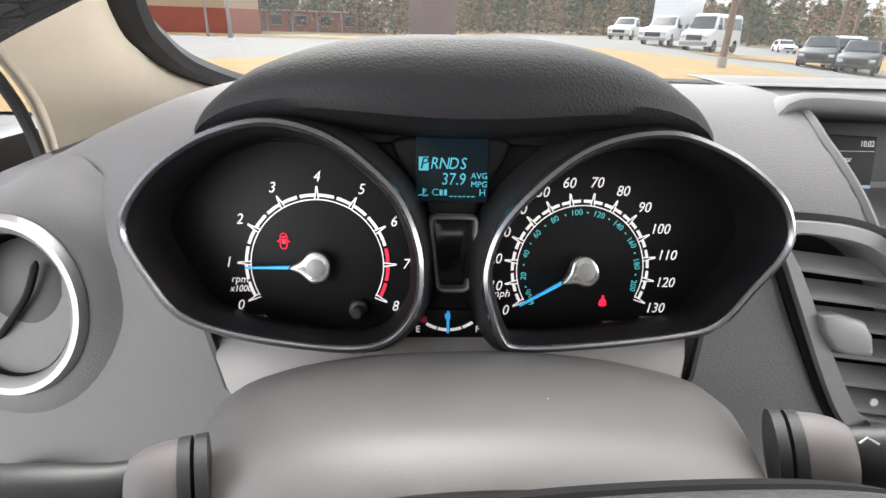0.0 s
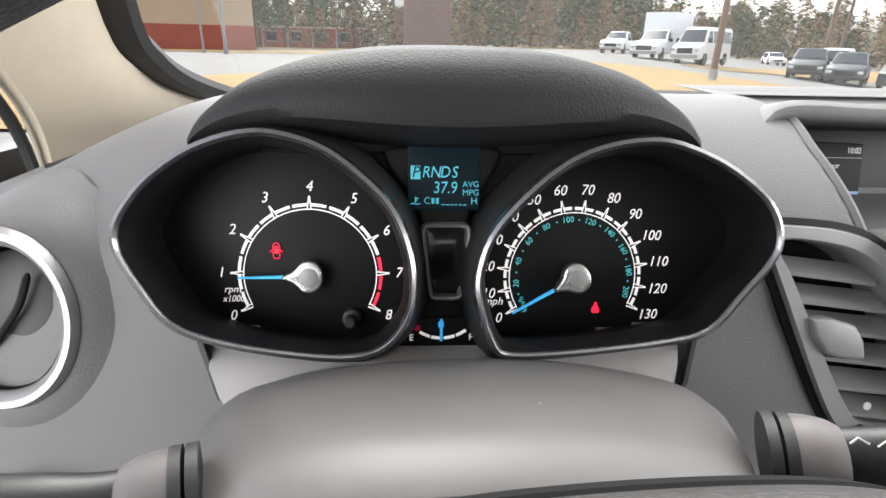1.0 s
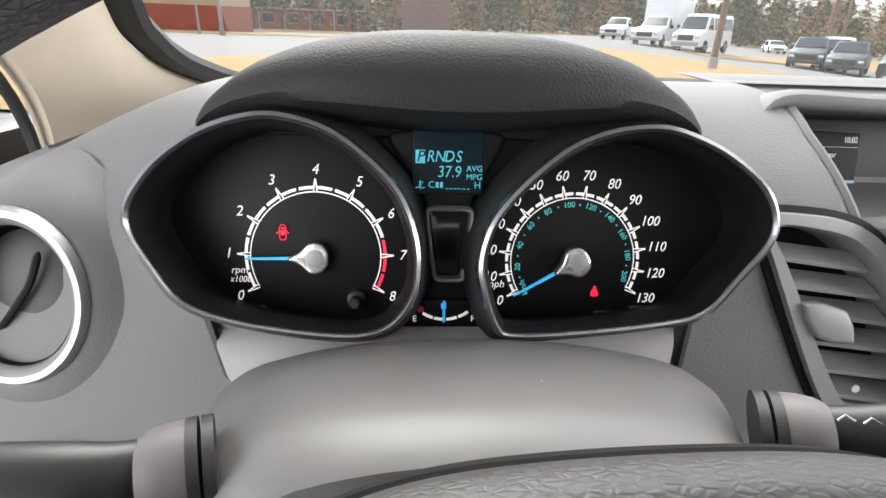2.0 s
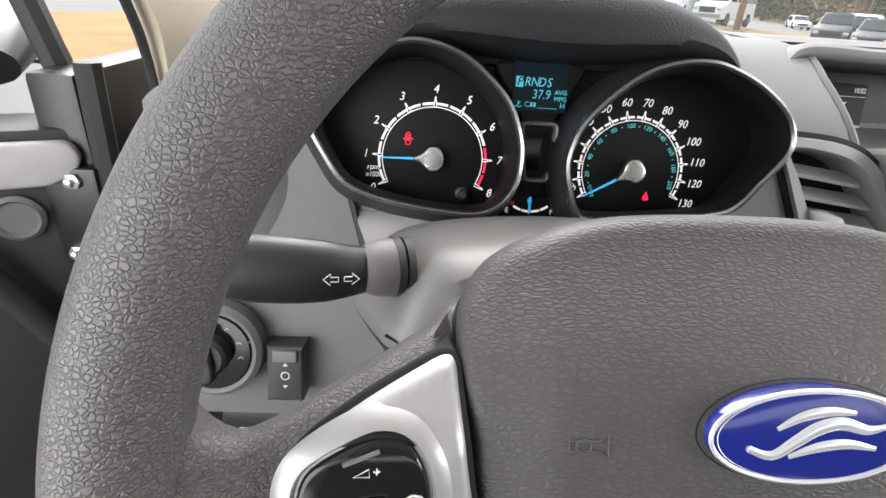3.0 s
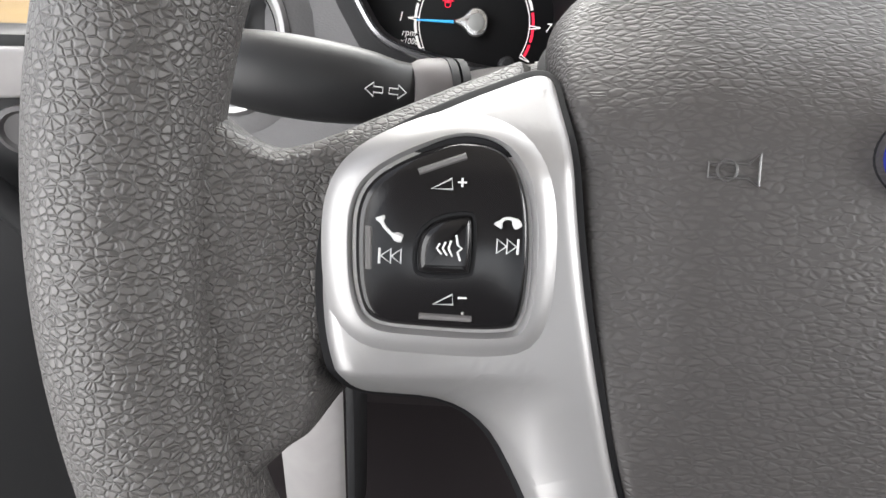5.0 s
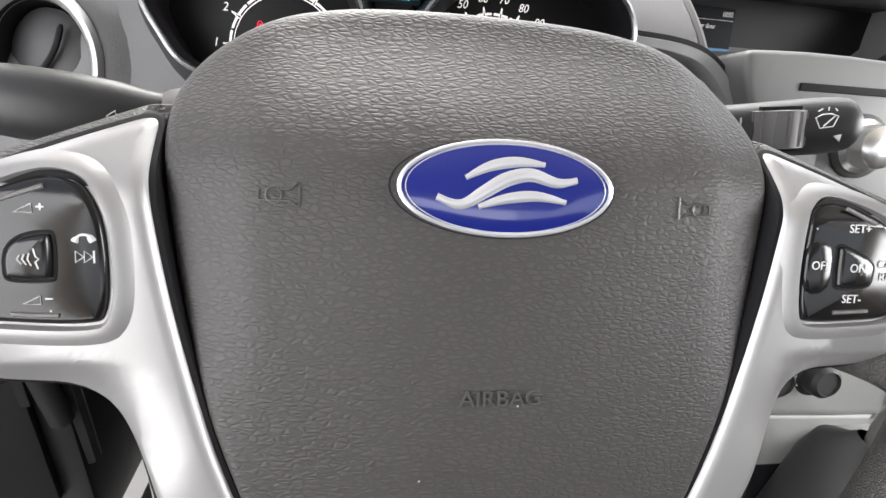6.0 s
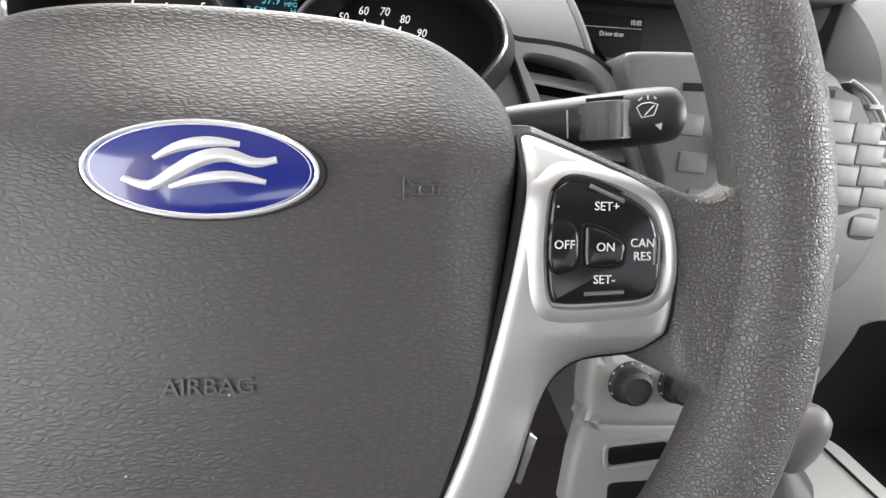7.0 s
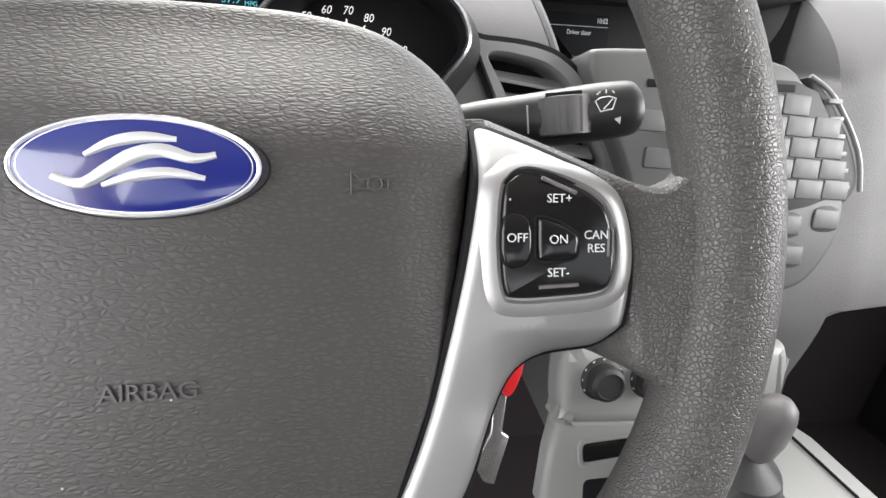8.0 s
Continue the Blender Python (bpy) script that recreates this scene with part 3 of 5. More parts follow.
door = thing("door_1", CAR @ pose(-0.385, 0.235, 0, 0, 0, -66), "open driver's door with dark grey inner trim", "car door", kind="structure")
# local: -y runs from the hinge to the door's free edge
part("door_panel", box(-0.07, 0.0, -0.95, 0.0, -0.70, -0.085, 0.015), DOORBLACK, door)
part("inner_trim", box(0.0, 0.03, -0.92, -0.05, -0.66, -0.10, 0.012), BLACK, door)
part("speaker_cap", moved(disc_rings((0, 0, 0), [(0.023, 0), (0.023, 0.006), (0.019, 0.009), (0.016, 0.005), (0.004, 0.005)], 28), 0, 0, 0), COLLAR, door, m=pose(0.03, -0.085, -0.142, 90, 0, 90))
part("upper_trim", slab(poly([(-200, -70, 8), (-28, -70, 10), (-20, -92, 12), (-48, -112, 10), (-200, -112, 6)]), 0.0, 0.012, 0.004), GREY, door, "grey upper door trim", m=pose(0.028, 0, 0, 90, 0, 90))
part("belt_line", box(-0.05, 0.025, -0.95, 0.0, -0.085, -0.06, 0.006), BLACK, door)
part("window_frame", tube([(-0.03, -0.02, -0.07), (-0.03, -0.06, 0.12), (-0.02, -0.28, 0.32), (-0.01, -0.6, 0.36), (-0.02, -0.9, 0.33), (-0.03, -0.93, -0.07)], 0.014, 8), BLACK, door)
part("wiring_tube", tube([(0.06, -0.13, -0.165), (0.055, -0.10, -0.22), (0.05, -0.06, -0.31), (0.045, -0.03, -0.40), (0.04, -0.02, -0.5)], 0.014, 10), BLACK, door, "ribbed black wiring tube")
part("mirror", tube([(-0.08, -0.10, -0.02), (-0.16, -0.10, 0.01), (-0.24, -0.1, 0.01)], 0.05, 14, flat=0.75, taper=[0.55, 1.0, 0.8]), DOORBLACK, door, "black door mirror housing")

# ---- dashboard ----
def crest(a):
    """Height of the dash's front crest across the car."""
    k = smooth01((a + 0.33) / 0.24)
    return -0.02 + 0.08 * k


DT = radians(14)
TB = [(-129, 11), (-125, 20), (-115, 32), (-99, 43), (-81, 49), (-67, 49), (-51, 44), (-37, 34), (-24, 20), (-17, 2), (-16, -13), (-18, -24), (-26, -35), (-39, -40), (-61, -39), (-90, -34), (-110, -26), (-121, -11), (-128, 2)]
SB = [(135, 10), (129, 24), (113, 37), (96, 45), (82, 48), (64, 46), (47, 39), (30, 25), (17, 9), (12, -8), (14, -22), (19, -36), (26, -40), (53, -39), (89, -35), (108, -30), (121, -15), (132, -1)]
HOLES = [outline(TB, 2), outline(SB, 2), mm([(-75, -42), (70, -42), (70, 62), (-75, 62)]), mm([(144, 9), (174, 8), (192, 1), (207, -16), (224, -48), (230, -72), (217, -82), (194, -82), (182, -69), (154, -14)])]


def within(o, x, y):
    inside = False
    for i in range(len(o)):
        (x0, y0), (x1, y1) = o[i - 1], o[i]
        if (y0 > y) != (y1 > y) and x < (x1 - x0) * (y - y0) / (y1 - y0) + x0:
            inside = not inside
    return inside


def dash_point(a, t):
    """t from the windscreen (0) over the crest down to the knees (1)."""
    pr = DPROF
    x = t * (len(pr) - 1)
    i = min(int(x), len(pr) - 2)
    e, z = pr[i].lerp(pr[i + 1], x - i).to_2d()
    top = smooth01((z + 0.06) / 0.09)
    z -= (0.06 - crest(a)) * top
    b_, c_ = (Vector((e, z)) @ Matrix(((math.sin(DT), -math.cos(DT)), (math.cos(DT), math.sin(DT))))).to_tuple()
    if -0.2 < a < 0.24 and c_ > -0.05 and any(within(o, a, b_) for o in HOLES):
        e += 0.075
    if a > 0.2:                              # passenger side turns under
        k = smooth01((a - 0.405) / 0.04) * smooth01((-0.150 - z) / 0.03)
        e += 0.30 * k
        z = z + (max(z, -0.195) - z) * smooth01((a - 0.405) / 0.04)
        e += 0.16 * max(0.0, a - 0.42)
    if -0.21 < a < 0.31:                     # open footwell under the column
        e += 0.28 * smooth01((-0.172 - z) / 0.02)
    if a < -0.19:                            # and beside the door
        k = smooth01((-0.205 - a) / 0.03) * smooth01((-0.095 - z) / 0.03)
        e += 0.28 * k
        z = z + (max(z, -0.125) - z) * smooth01((-0.205 - a) / 0.03)
    scr = smooth01((a - 0.178 - 0.3 * max(0.0, 0.045 - z)) / 0.010) * smooth01((0.392 - a) / 0.02) * smooth01((z + 0.004) / 0.010) * smooth01((0.14 - e) / 0.03)
    e += 0.09 * scr
    return (a, e, z)


DPROF = spline([(e, z, 0) for e, z in ((0.72, -0.012), (0.45, 0.024), (0.25, 0.048), (0.12, 0.061), (0.062, 0.060), (0.025, 0.042), (-0.004, 0.012), (-0.016, -0.03), (-0.030, -0.08), (-0.046, -0.14), (-0.04, -0.20), (0.0, -0.34), (0.05, -0.46))], 7, False)
dash = thing("dashboard", CAR, "charcoal grained plastic dashboard", "dashboard")
cols = [-0.238 + 0.008 * k for k in range(11)] + [-0.150 + 0.0025 * k for k in range(160)] + [0.254 + 0.008 * k for k in range(25)] + [0.46 + 0.04 * k for k in range(19)]
ends = [[(a, max(p[1], e0) if e0 < 0.15 else max(p[1], e0), p[2] * (1.0 if p[2] > 0 else (0.45, 0.66, 0.84, 0.96)[k])) for p in (dash_point(-0.238, t / 240) for t in range(241))] for k, (a, e0) in enumerate(((-0.258, 0.22), (-0.255, 0.13), (-0.250, 0.05), (-0.244, 0.012)))]
part("dash_body", loft(ends + [[dash_point(a, t / 240) for t in range(241)] for a in cols], closed=False), DASHSKIN, dash, "charcoal grained dash skin")
lip = []
for p in DPROF:
    if -0.004 < p.y and p.x < 0.052:
        lip.append((0.1800 + 0.3 * max(0.0, 0.045 - p.y), p.x + 0.002, p.y - 0.001))
part("screen_edge", tube(lip, 0.0034, 8), DASHSKIN, dash)
INDASH = CAR.inverted() @ DASH
part("lower_trim", loft([[(x0 * MM, y * MM, c), (x1 * MM, y * MM, c)] for x0, x1, y, c in ((-106, 107, -38, -0.006), (-104, 106, -41, 0.008), (-102, 103, -48, 0.015), (-97, 100, -60, 0.018), (-92, 96, -75, 0.012))], closed=False), GREY, dash, "light grey trim under the cluster", m=INDASH)
part("glove_recess", slab(outline([(-32, 7), (20, 10), (30, 0), (18, -10), (-30, -7), (-36, 0)], 4), -0.01, 0.0015, 0.001), DARK, dash, "dark glove box recess", m=pose(0.440, -0.021, -0.108, 90, 0, 8))
part("glove_lip", tube(spline([(-0.034, -0.004, 0.002), (-0.028, -0.010, 0.004), (0.0, -0.0125, 0.005), (0.02, -0.0115, 0.004)], 4, False), 0.0028, 8), DASHSKIN, dash, m=pose(0.440, -0.021, -0.108, 90, 0, 8))
part("trim_seam", tube([(0.1125, -0.03, 0.011), (0.1085, -0.058, 0.011), (0.098, -0.074, 0.012)], 0.0020, 6), BLACK, dash, m=INDASH)
part("trim_seam", tube([(-0.108, -0.03, 0.011), (-0.099, -0.062, 0.011), (-0.085, -0.072, 0.012)], 0.0022, 6), BLACK, dash, m=INDASH)

# ---- cluster hood ----
brow = thing("cluster_hood", DASH, "black grained hood arching over the instrument cluster", "dash hood")
hood = []
HC = 0.0005
for i in range(73):
    t = -1 + i / 36
    s_ = math.copysign(1 - (1 - abs(t)) ** 1.5, t)
    e = abs(s_)
    a, k6 = HC + 0.1070 * s_, 1 - e ** 6
    lb = 0.045 + 0.0075 * k6 - 0.0022 * math.cos(math.pi * s_ * 1.3) * k6
    tb = 0.049 + 0.0365 * max(0.0, 1 - e ** 2.7) ** 0.66
    lc = 0.014 + 0.032 * max(0.0, 1 - e ** 2.2) ** 0.7
    h = tb - lb
    pts = ((0.96, lb - 0.006, -0.03), (0.965, lb - 0.003, lc - 0.022), (0.975, lb - 0.001, lc - 0.008), (0.985, lb + 0.001, lc - 0.002), (0.995, lb + h * 0.16, lc), (1.0, lb + h * 0.38, lc - 0.0005), (1.005, lb + h * 0.62, lc - 0.004),
           (1.005, lb + h * 0.84, lc - 0.012), (1.005, lb + h * 0.97, lc - 0.023), (1.005, lb + h, lc - 0.036), (1.01, lb + h * 0.88, lc - 0.065), (1.03, lb + h * 0.45, lc - 0.11), (1.06, lb - 0.02, lc - 0.17))
    hood.append([(HC + (a - HC) * q, b, c) for q, b, c in pts])
part("hood_shell", loft(hood, closed=False), HOODSKIN, brow, "black grained hood skin")
part("hood_inner", box(-0.085, 0.077, 0.044, 0.050, -0.06, 0.004, 0.002), DARK, brow)

# ---- instrument cluster ----
cluster = thing("instrument_cluster", DASH, "black twin-dial instrument cluster with lit white markings", "instrument cluster")
part("back_plate", box(-0.07, 0.07, -0.040, 0.044, -0.022, -0.004), DIAL, cluster, "black back plate")


def polar(cx, cy, r, deg):
    return (cx + r * math.cos(radians(deg)), cy + r * math.sin(radians(deg)))


def arc_band(cx, cy, r0, r1, a0, a1, z, n=8):
    return loft([[(*polar(cx, cy, r, a0 + (a1 - a0) * k / n), z) for r in (r0, r1)] for k in range(n + 1)], closed=False)


def dial(name, cx, cy, pts, a0, a1, count, nums, label):
    d = part(name, slab(outline([(x * 0.985 + cx * 15, y * (0.97 if y > 0 else 1.0)) for x, y in pts]), -0.006, 0.0, 0.0005), DIAL, cluster, label)
    o = outline(pts)
    lo = o
    o = [(-0.016 + 0.966 * (x + 0.016), 0.036 + 0.945 * (y - 0.036)) for x, y in o]
    part("funnel", loft([[(x, y, 0.0350) for x, y in inset(o, 0.001)], [(x, y, 0.026) for x, y in inset(o, 0.003)], [(x, y, 0.012) for x, y in inset(lo, 0.0035)], [(x * 0.93 + cx * 0.07, y * (0.90 if y > 0 else 0.985), -0.001) for x, y in lo]]), FUNNEL, d)
    ring = loft([[(x, y, c) for x, y in inset(o, q)] for q, c in ((-0.0026, 0.026), (-0.0026, 0.0335), (-0.0019, 0.0358), (-0.0004, 0.0366), (0.0007, 0.0355), (0.0011, 0.0340))])
    part("bezel", ring, CHROME, d, "satin grey chrome bezel")
    part("bezel_skirt", loft([[(x, y, 0.0300) for x, y in inset(o, -0.0027)], [(x, y, 0.024) for x, y in inset(o, -0.0042)], [(x, y, 0.014) for x, y in inset(lo, -0.0060)], [(x, y, 0.0) for x, y in inset(lo, -0.0090)]]), BLACK, d)
    step = (a1 - a0) / count
    bits, reds = [], []
    for k in range(count):
        for h in (0, 1):
            u0, u1 = a0 + step * (k + 0.5 * h) + math.copysign(1.3, step), a0 + step * (k + 0.5 * h + 0.5) - math.copysign(1.0, step)
            (reds if name == "tachometer" and k + 0.5 * h >= 6.5 else bits).append(arc_band(cx, cy, 0.0306, 0.0320, u0, u1, 0.0006))
    bits.append(arc_band(cx, cy, 0.0291, 0.0296, a0, a1, 0.0006, 60))
    for k in range(count + 1):
        a = a0 + step * k
        for da in (-1.6, 1.6):
            p, q = polar(cx, cy, 0.0294, a + da), polar(cx, cy, 0.0352, a + da * 0.12)
            t = Vector((q[1] - p[1], p[0] - q[0])).normalized() * 0.00028
            bm = bmesh.new()
            bm.faces.new([bm.verts.new((x, y, 0.0008)) for x, y in ((p[0] + t.x, p[1] + t.y), (q[0] + t.x, q[1] + t.y), (q[0] - t.x, q[1] - t.y), (p[0] - t.x, p[1] - t.y))])
            bits.append(bm)
    part("scale", merge(*bits), WHITE, d, "lit white scale")
    if reds:
        part("red_zone", merge(*reds), RED, d, "red zone of the scale")
    for k, txt in enumerate(nums):
        x, y = polar(cx, cy, 0.0386 + 0.0006 * len(txt), a0 + step * k)
        part("numeral", moved(letters(txt, 0.0066, 0.0001, 0.22, narrow=0.92), x, y, 0.0008), WHITE, d)
    return d, step


tach, st = dial("tachometer", -0.061, -0.010, TB, 208, -28.5, 8, [str(k) for k in range(9)], "black tachometer face")
part("unit_text", moved(letters("rpm", 0.0045, 0.0001, 0.22), -0.0955, -0.0165, 0.0008), WHITE, tach)
part("unit_text", moved(letters("x1000", 0.0042, 0.0001, 0.22, narrow=0.9), -0.0952, -0.0208, 0.0008), WHITE, tach)
speedo, ss = dial("speedometer", 0.058, -0.011, SB, 209.7, -26.6, 13, [str(10 * k) for k in range(14)], "black speedometer face")
part("unit_text", moved(letters("mph", 0.0050, 0.0001, 0.22), 0.0215, -0.0225, 0.0008), WHITE, speedo)
for km in range(0, 220, 20):
    x, y = polar(0.058, -0.011, 0.0262, 209.7 + ss * km / 16.09)
    a = 209.7 + ss * km / 16.09
    part("km_numeral", moved(letters(str(km) if km else "km/h", 0.0037, 0.0001), x, y, 0.0008, a - 90 if 40 <= a <= 140 else (a - 90) * 0.9), TEAL, speedo)
    if km < 200:
        x, y = polar(0.058, -0.011, 0.0262, 209.7 + ss * (km + 10) / 16.09)
        part("km_dot", disc_rings((x, y, 0.0004), [(0.0004, 0), (0.0004, 0.0003)], 8), TEAL, speedo)


def needle(d, cx, cy, deg, length, name="needle"):
    bm = merge(slab([(0.006, -0.00075), (length, -0.00035), (length, 0.00035), (0.006, 0.00075)], 0.0045, 0.0062, 0.0003))
    part(name, bm, BLUE, d, "lit blue needle", m=pose(cx, cy, 0, 0, 0, deg))
    body = slab([(p.x, p.y) for p in spline([(0.0115, 0, 0), (0.006, 0.0030, 0), (0.002, 0.0068, 0), (-0.003, 0.0066, 0), (-0.0062, 0.003, 0), (-0.0062, -0.003, 0), (-0.003, -0.0066, 0), (0.002, -0.0068, 0), (0.006, -0.0030, 0)], 4)], 0.0035, 0.0080, 0.0012)
    hub = part("needle_hub", body, BRIGHT, d, "satin silver needle hub", m=pose(cx, cy, 0, 0, 0, deg))
    part("hub_cap", disc_rings((-0.0005, 0, 0.0080), [(0.0042, 0), (0.0042, 0.0004), (0.0036, 0.0007)], 28), STACK, hub)


needle(tach, -0.061, -0.010, 181, 0.0305)
needle(speedo, 0.058, -0.011, 209.5, 0.0325)
part("trip_knob", disc_rings((-0.0425, -0.0292, 0), [(0.0042, 0), (0.0042, 0.006), (0.0034, 0.0065), (0.0026, 0.0068), (0.0026, 0.012), (0.0018, 0.0128)], 24), BLACK, tach, "black trip reset knob")


def door_icon(x, y):
    """Small car seen from above with its doors open, as plain strokes."""
    o = [(p.x, p.y) for p in spline([(x, y + 0.0036, 0), (x + 0.0013, y + 0.0026, 0), (x + 0.0015, y, 0), (x + 0.0013, y - 0.0028, 0), (x, y - 0.0034, 0), (x - 0.0013, y - 0.0028, 0), (x - 0.0015, y, 0), (x - 0.0013, y + 0.0026, 0)], 3)]
    return merge(tube([(*p, 0.0007) for p in o], 0.00022, 4, True), tube([(x - 0.0012, y + 0.0008, 0.0007), (x - 0.0028, y - 0.0004, 0.0007)], 0.0003, 4), tube([(x + 0.0012, y + 0.0008, 0.0007), (x + 0.0028, y - 0.0004, 0.0007)], 0.0003, 4),
                 box(x - 0.0009, x + 0.0009, y - 0.0012, y + 0.001, 0.0004, 0.0007), box(x - 0.0008, x + 0.0008, y + 0.0015, y + 0.0022, 0.0004, 0.0007))


part("door_open_lamp", door_icon(-0.0757, 0.0008), RED, tach, "red door-open warning lamp")
part("belt_lamp", merge(disc_rings((0.0695, -0.0238, 0.0004), [(0.0007, 0), (0.0007, 0.0004)], 10), slab(outline([(68.4, -24.9), (70.6, -24.9), (71.2, -28), (67.8, -28)], 3), 0.0003, 0.0008, 0.0002)), RED, speedo, "red seat belt warning lamp")
# middle: display, recess and fuel gauge
mid = part("centre_panel", slab(outline([(-22, 47), (18, 47), (22, 40), (10, 18), (8, -8), (9, -30), (20, -44), (-24, -44), (-13, -30), (-11, -8), (-13, 18), (-27, 40)]), -0.012, 0.006, 0.002), FUNNEL, cluster, "black centre panel")
lcd = part("display", box(-0.0175, 0.0135, 0.0195, 0.0480, 0.002, 0.0068, 0.0006), LCDGLASS, cluster, "dark blue display with cyan segments")
part("gear_box", box(-0.0163, -0.0121, 0.0283, 0.0341, 0.0068, 0.00705), CYAN, lcd, m=pose(0, 0.0045, 0))
part("gear_letter", moved(letters("P", 0.0068, 0.0001, 0.2), -0.0142, 0.0312, 0.0072), LCDGLASS, lcd, m=pose(0, 0.0045, 0))
for k, ch in enumerate("RNDS"):
    part("gear_letter", moved(letters(ch, 0.0070, 0.0001, 0.2, narrow=0.85), -0.0098 + 0.0041 * k, 0.0312, 0.0071), CYAN, lcd, m=pose(0, 0.0045, 0))
part("reading", moved(letters("37.9", 0.0072, 0.0001, 0.1, narrow=0.85), -0.0014, 0.0246, 0.0071), CYAN, lcd, m=pose(0, 0.0045, 0))
part("reading_unit", moved(letters("AVG", 0.0036, 0.0001), 0.0097, 0.0262, 0.0071), CYAN, lcd, m=pose(0, 0.0045, 0))
part("reading_unit", moved(letters("MPG", 0.0036, 0.0001), 0.0097, 0.0226, 0.0071), CYAN, lcd, m=pose(0, 0.0045, 0))
part("heat_mark", moved(letters("C", 0.0042, 0.0001), -0.0092, 0.0190, 0.0071), CYAN, lcd, m=pose(0, 0.0045, 0))
part("heat_mark", moved(letters("H", 0.0042, 0.0001), 0.0112, 0.0190, 0.0071), CYAN, lcd, m=pose(0, 0.0045, 0))
part("heat_bar", merge(*[box(-0.0073 + 0.0019 * k, -0.0060 + 0.0019 * k, 0.0178, 0.0203, 0.0068, 0.0071) for k in range(2)], *[box(-0.0030 + 0.0019 * k, -0.0017 + 0.0019 * k, 0.0172, 0.0176, 0.0068, 0.0071) for k in range(6)]), CYAN, lcd, m=pose(0, 0.0045, 0))
part("coolant_mark", merge(tube([(-0.0142, 0.0208, 0.007), (-0.0142, 0.0182, 0.007)], 0.00035, 4), box(-0.0142, -0.0128, 0.0200, 0.0204, 0.0068, 0.0071), box(-0.0142, -0.0130, 0.0192, 0.0195, 0.0068, 0.0071),
     tube([(-0.0163, 0.0176, 0.007), (-0.015, 0.018, 0.007), (-0.0138, 0.0175, 0.007), (-0.0122, 0.0179, 0.007)], 0.00025, 4)), CYAN, lcd, m=pose(0, 0.0045, 0))
cup = poly([(-12.5, 14.5, 5), (10.5, 14.5, 5), (9.5, 2, 8), (6.5, -20, 4), (-8.5, -20, 4), (-11.5, 2, 8)])
part("recess_frame", loft([[(x, y, c) for x, y in inset(cup, q)] for q, c in ((0, 0.0055), (0.0, 0.0100), (0.0009, 0.0118), (0.0020, 0.0112), (0.0030, 0.003))]), SLAT, cluster, "black recess frame")
part("recess_floor", slab(inset(cup, 0.0026), 0.0058, 0.0064, 0.0002), GLOSS, cluster)
fuel = part("fuel_gauge", slab(mm([(-18, -28), (13, -28), (18, -43), (-23, -43)]), 0.004, 0.0078, 0.001), DIAL, cluster, "small black fuel gauge")
part("scale", merge(*[arc_band(-0.0025, -0.0195, 0.0172, 0.0186, a, a + 16, 0.0081, 4) for a in (237, 255, 273, 291)]), WHITE, fuel)
part("red_zone", merge(arc_band(-0.0025, -0.0195, 0.0172, 0.0186, 219, 233, 0.0081, 4), box(-0.0142, -0.0120, -0.0338, -0.0315, 0.0078, 0.0082)), DIMRED, fuel)
part("letter", moved(letters("E", 0.0040, 0.0001), -0.0160, -0.0372, 0.0081), WHITE, fuel)
part("letter", moved(letters("F", 0.0040, 0.0001), 0.0105, -0.0372, 0.0081), WHITE, fuel)
part("pointer", box(-0.0033, -0.0021, -0.0385, -0.0285, 0.0084, 0.0098, 0.0003), BLUE, fuel, "lit blue pointer")
part("pump_mark", box(-0.0040, -0.0016, -0.0325, -0.0300, 0.0078, 0.0081), BLUE, fuel)

# ---- steering column ----
shroud = thing("column_shroud", DASH, "grey plastic steering column cover, dusty on top", "column cover")
sect = spline([(x * MM, y * MM, 0) for x, y in ((-100, -80), (-95, -66), (-89, -54), (-72, -42), (-36, -35.5), (8, -33.5), (46, -35.5), (74, -40), (92, -47), (99, -58), (98, -74), (78, -100), (50, -112), (0, -114), (-50, -110), (-82, -98))], 4)
rings = []
for c, k, dy in ((0.006, 0.86, -0.016), (0.018, 0.93, -0.011), (0.032, 0.97, -0.005), (0.05, 1.0, 0.0), (0.068, 0.97, 0.002), (0.084, 0.92, 0.001), (0.100, 0.86, -0.001), (0.112, 0.81, -0.003), (0.119, 0.74, -0.008), (0.121, 0.5, -0.02)):
    rings.append([(0.008 + (p.x - 0.008) * k, p.y + dy * (1 if p.y > -0.075 else 0.2), c) for p in sect])
half_at = max(j for j in range(20, len(sect)) if sect[j].y > -0.070) + 1
part("upper_cover", loft([[r[j] for j in range(half_at + 1)] for r in rings], closed=False), SHROUD, shroud, "grey plastic upper column cover")
part("lower_cover", loft([[r[j % len(sect)] for j in range(half_at, len(sect) + 1)] for r in rings], closed=False), STALK, shroud, "black plastic lower column cover")


def stalk(side, name, label, axis, radii, flat, wheel=False):
    st = thing(name, DASH, label, "control stalk")
    P = spline(axis, 4, False)
    R = spline([(r, 0, 0) for r in radii], 4, False)
    part("lever", tube(P, 1.0, 20, flat=flat, taper=[r.x for r in R]), STALK, st, "black plastic lever")
    base = Vector(axis[0])
    d = (Vector(axis[1]) - base).normalized()
    part("collar", tube([base - d * 0.002, base + d * 0.003, base + d * 0.007, base + d * 0.010], 0.0118, 24, taper=[1.02, 1.0, 0.92, 0.78]), PALECOLLAR, st, "grey collar")
    for q in (-0.0035, -0.0075):
        part("collar_ring", tube([base + d * (q - 0.0015), base + d * (q + 0.0015)], 0.0124, 24), BLACK, st)
    return st


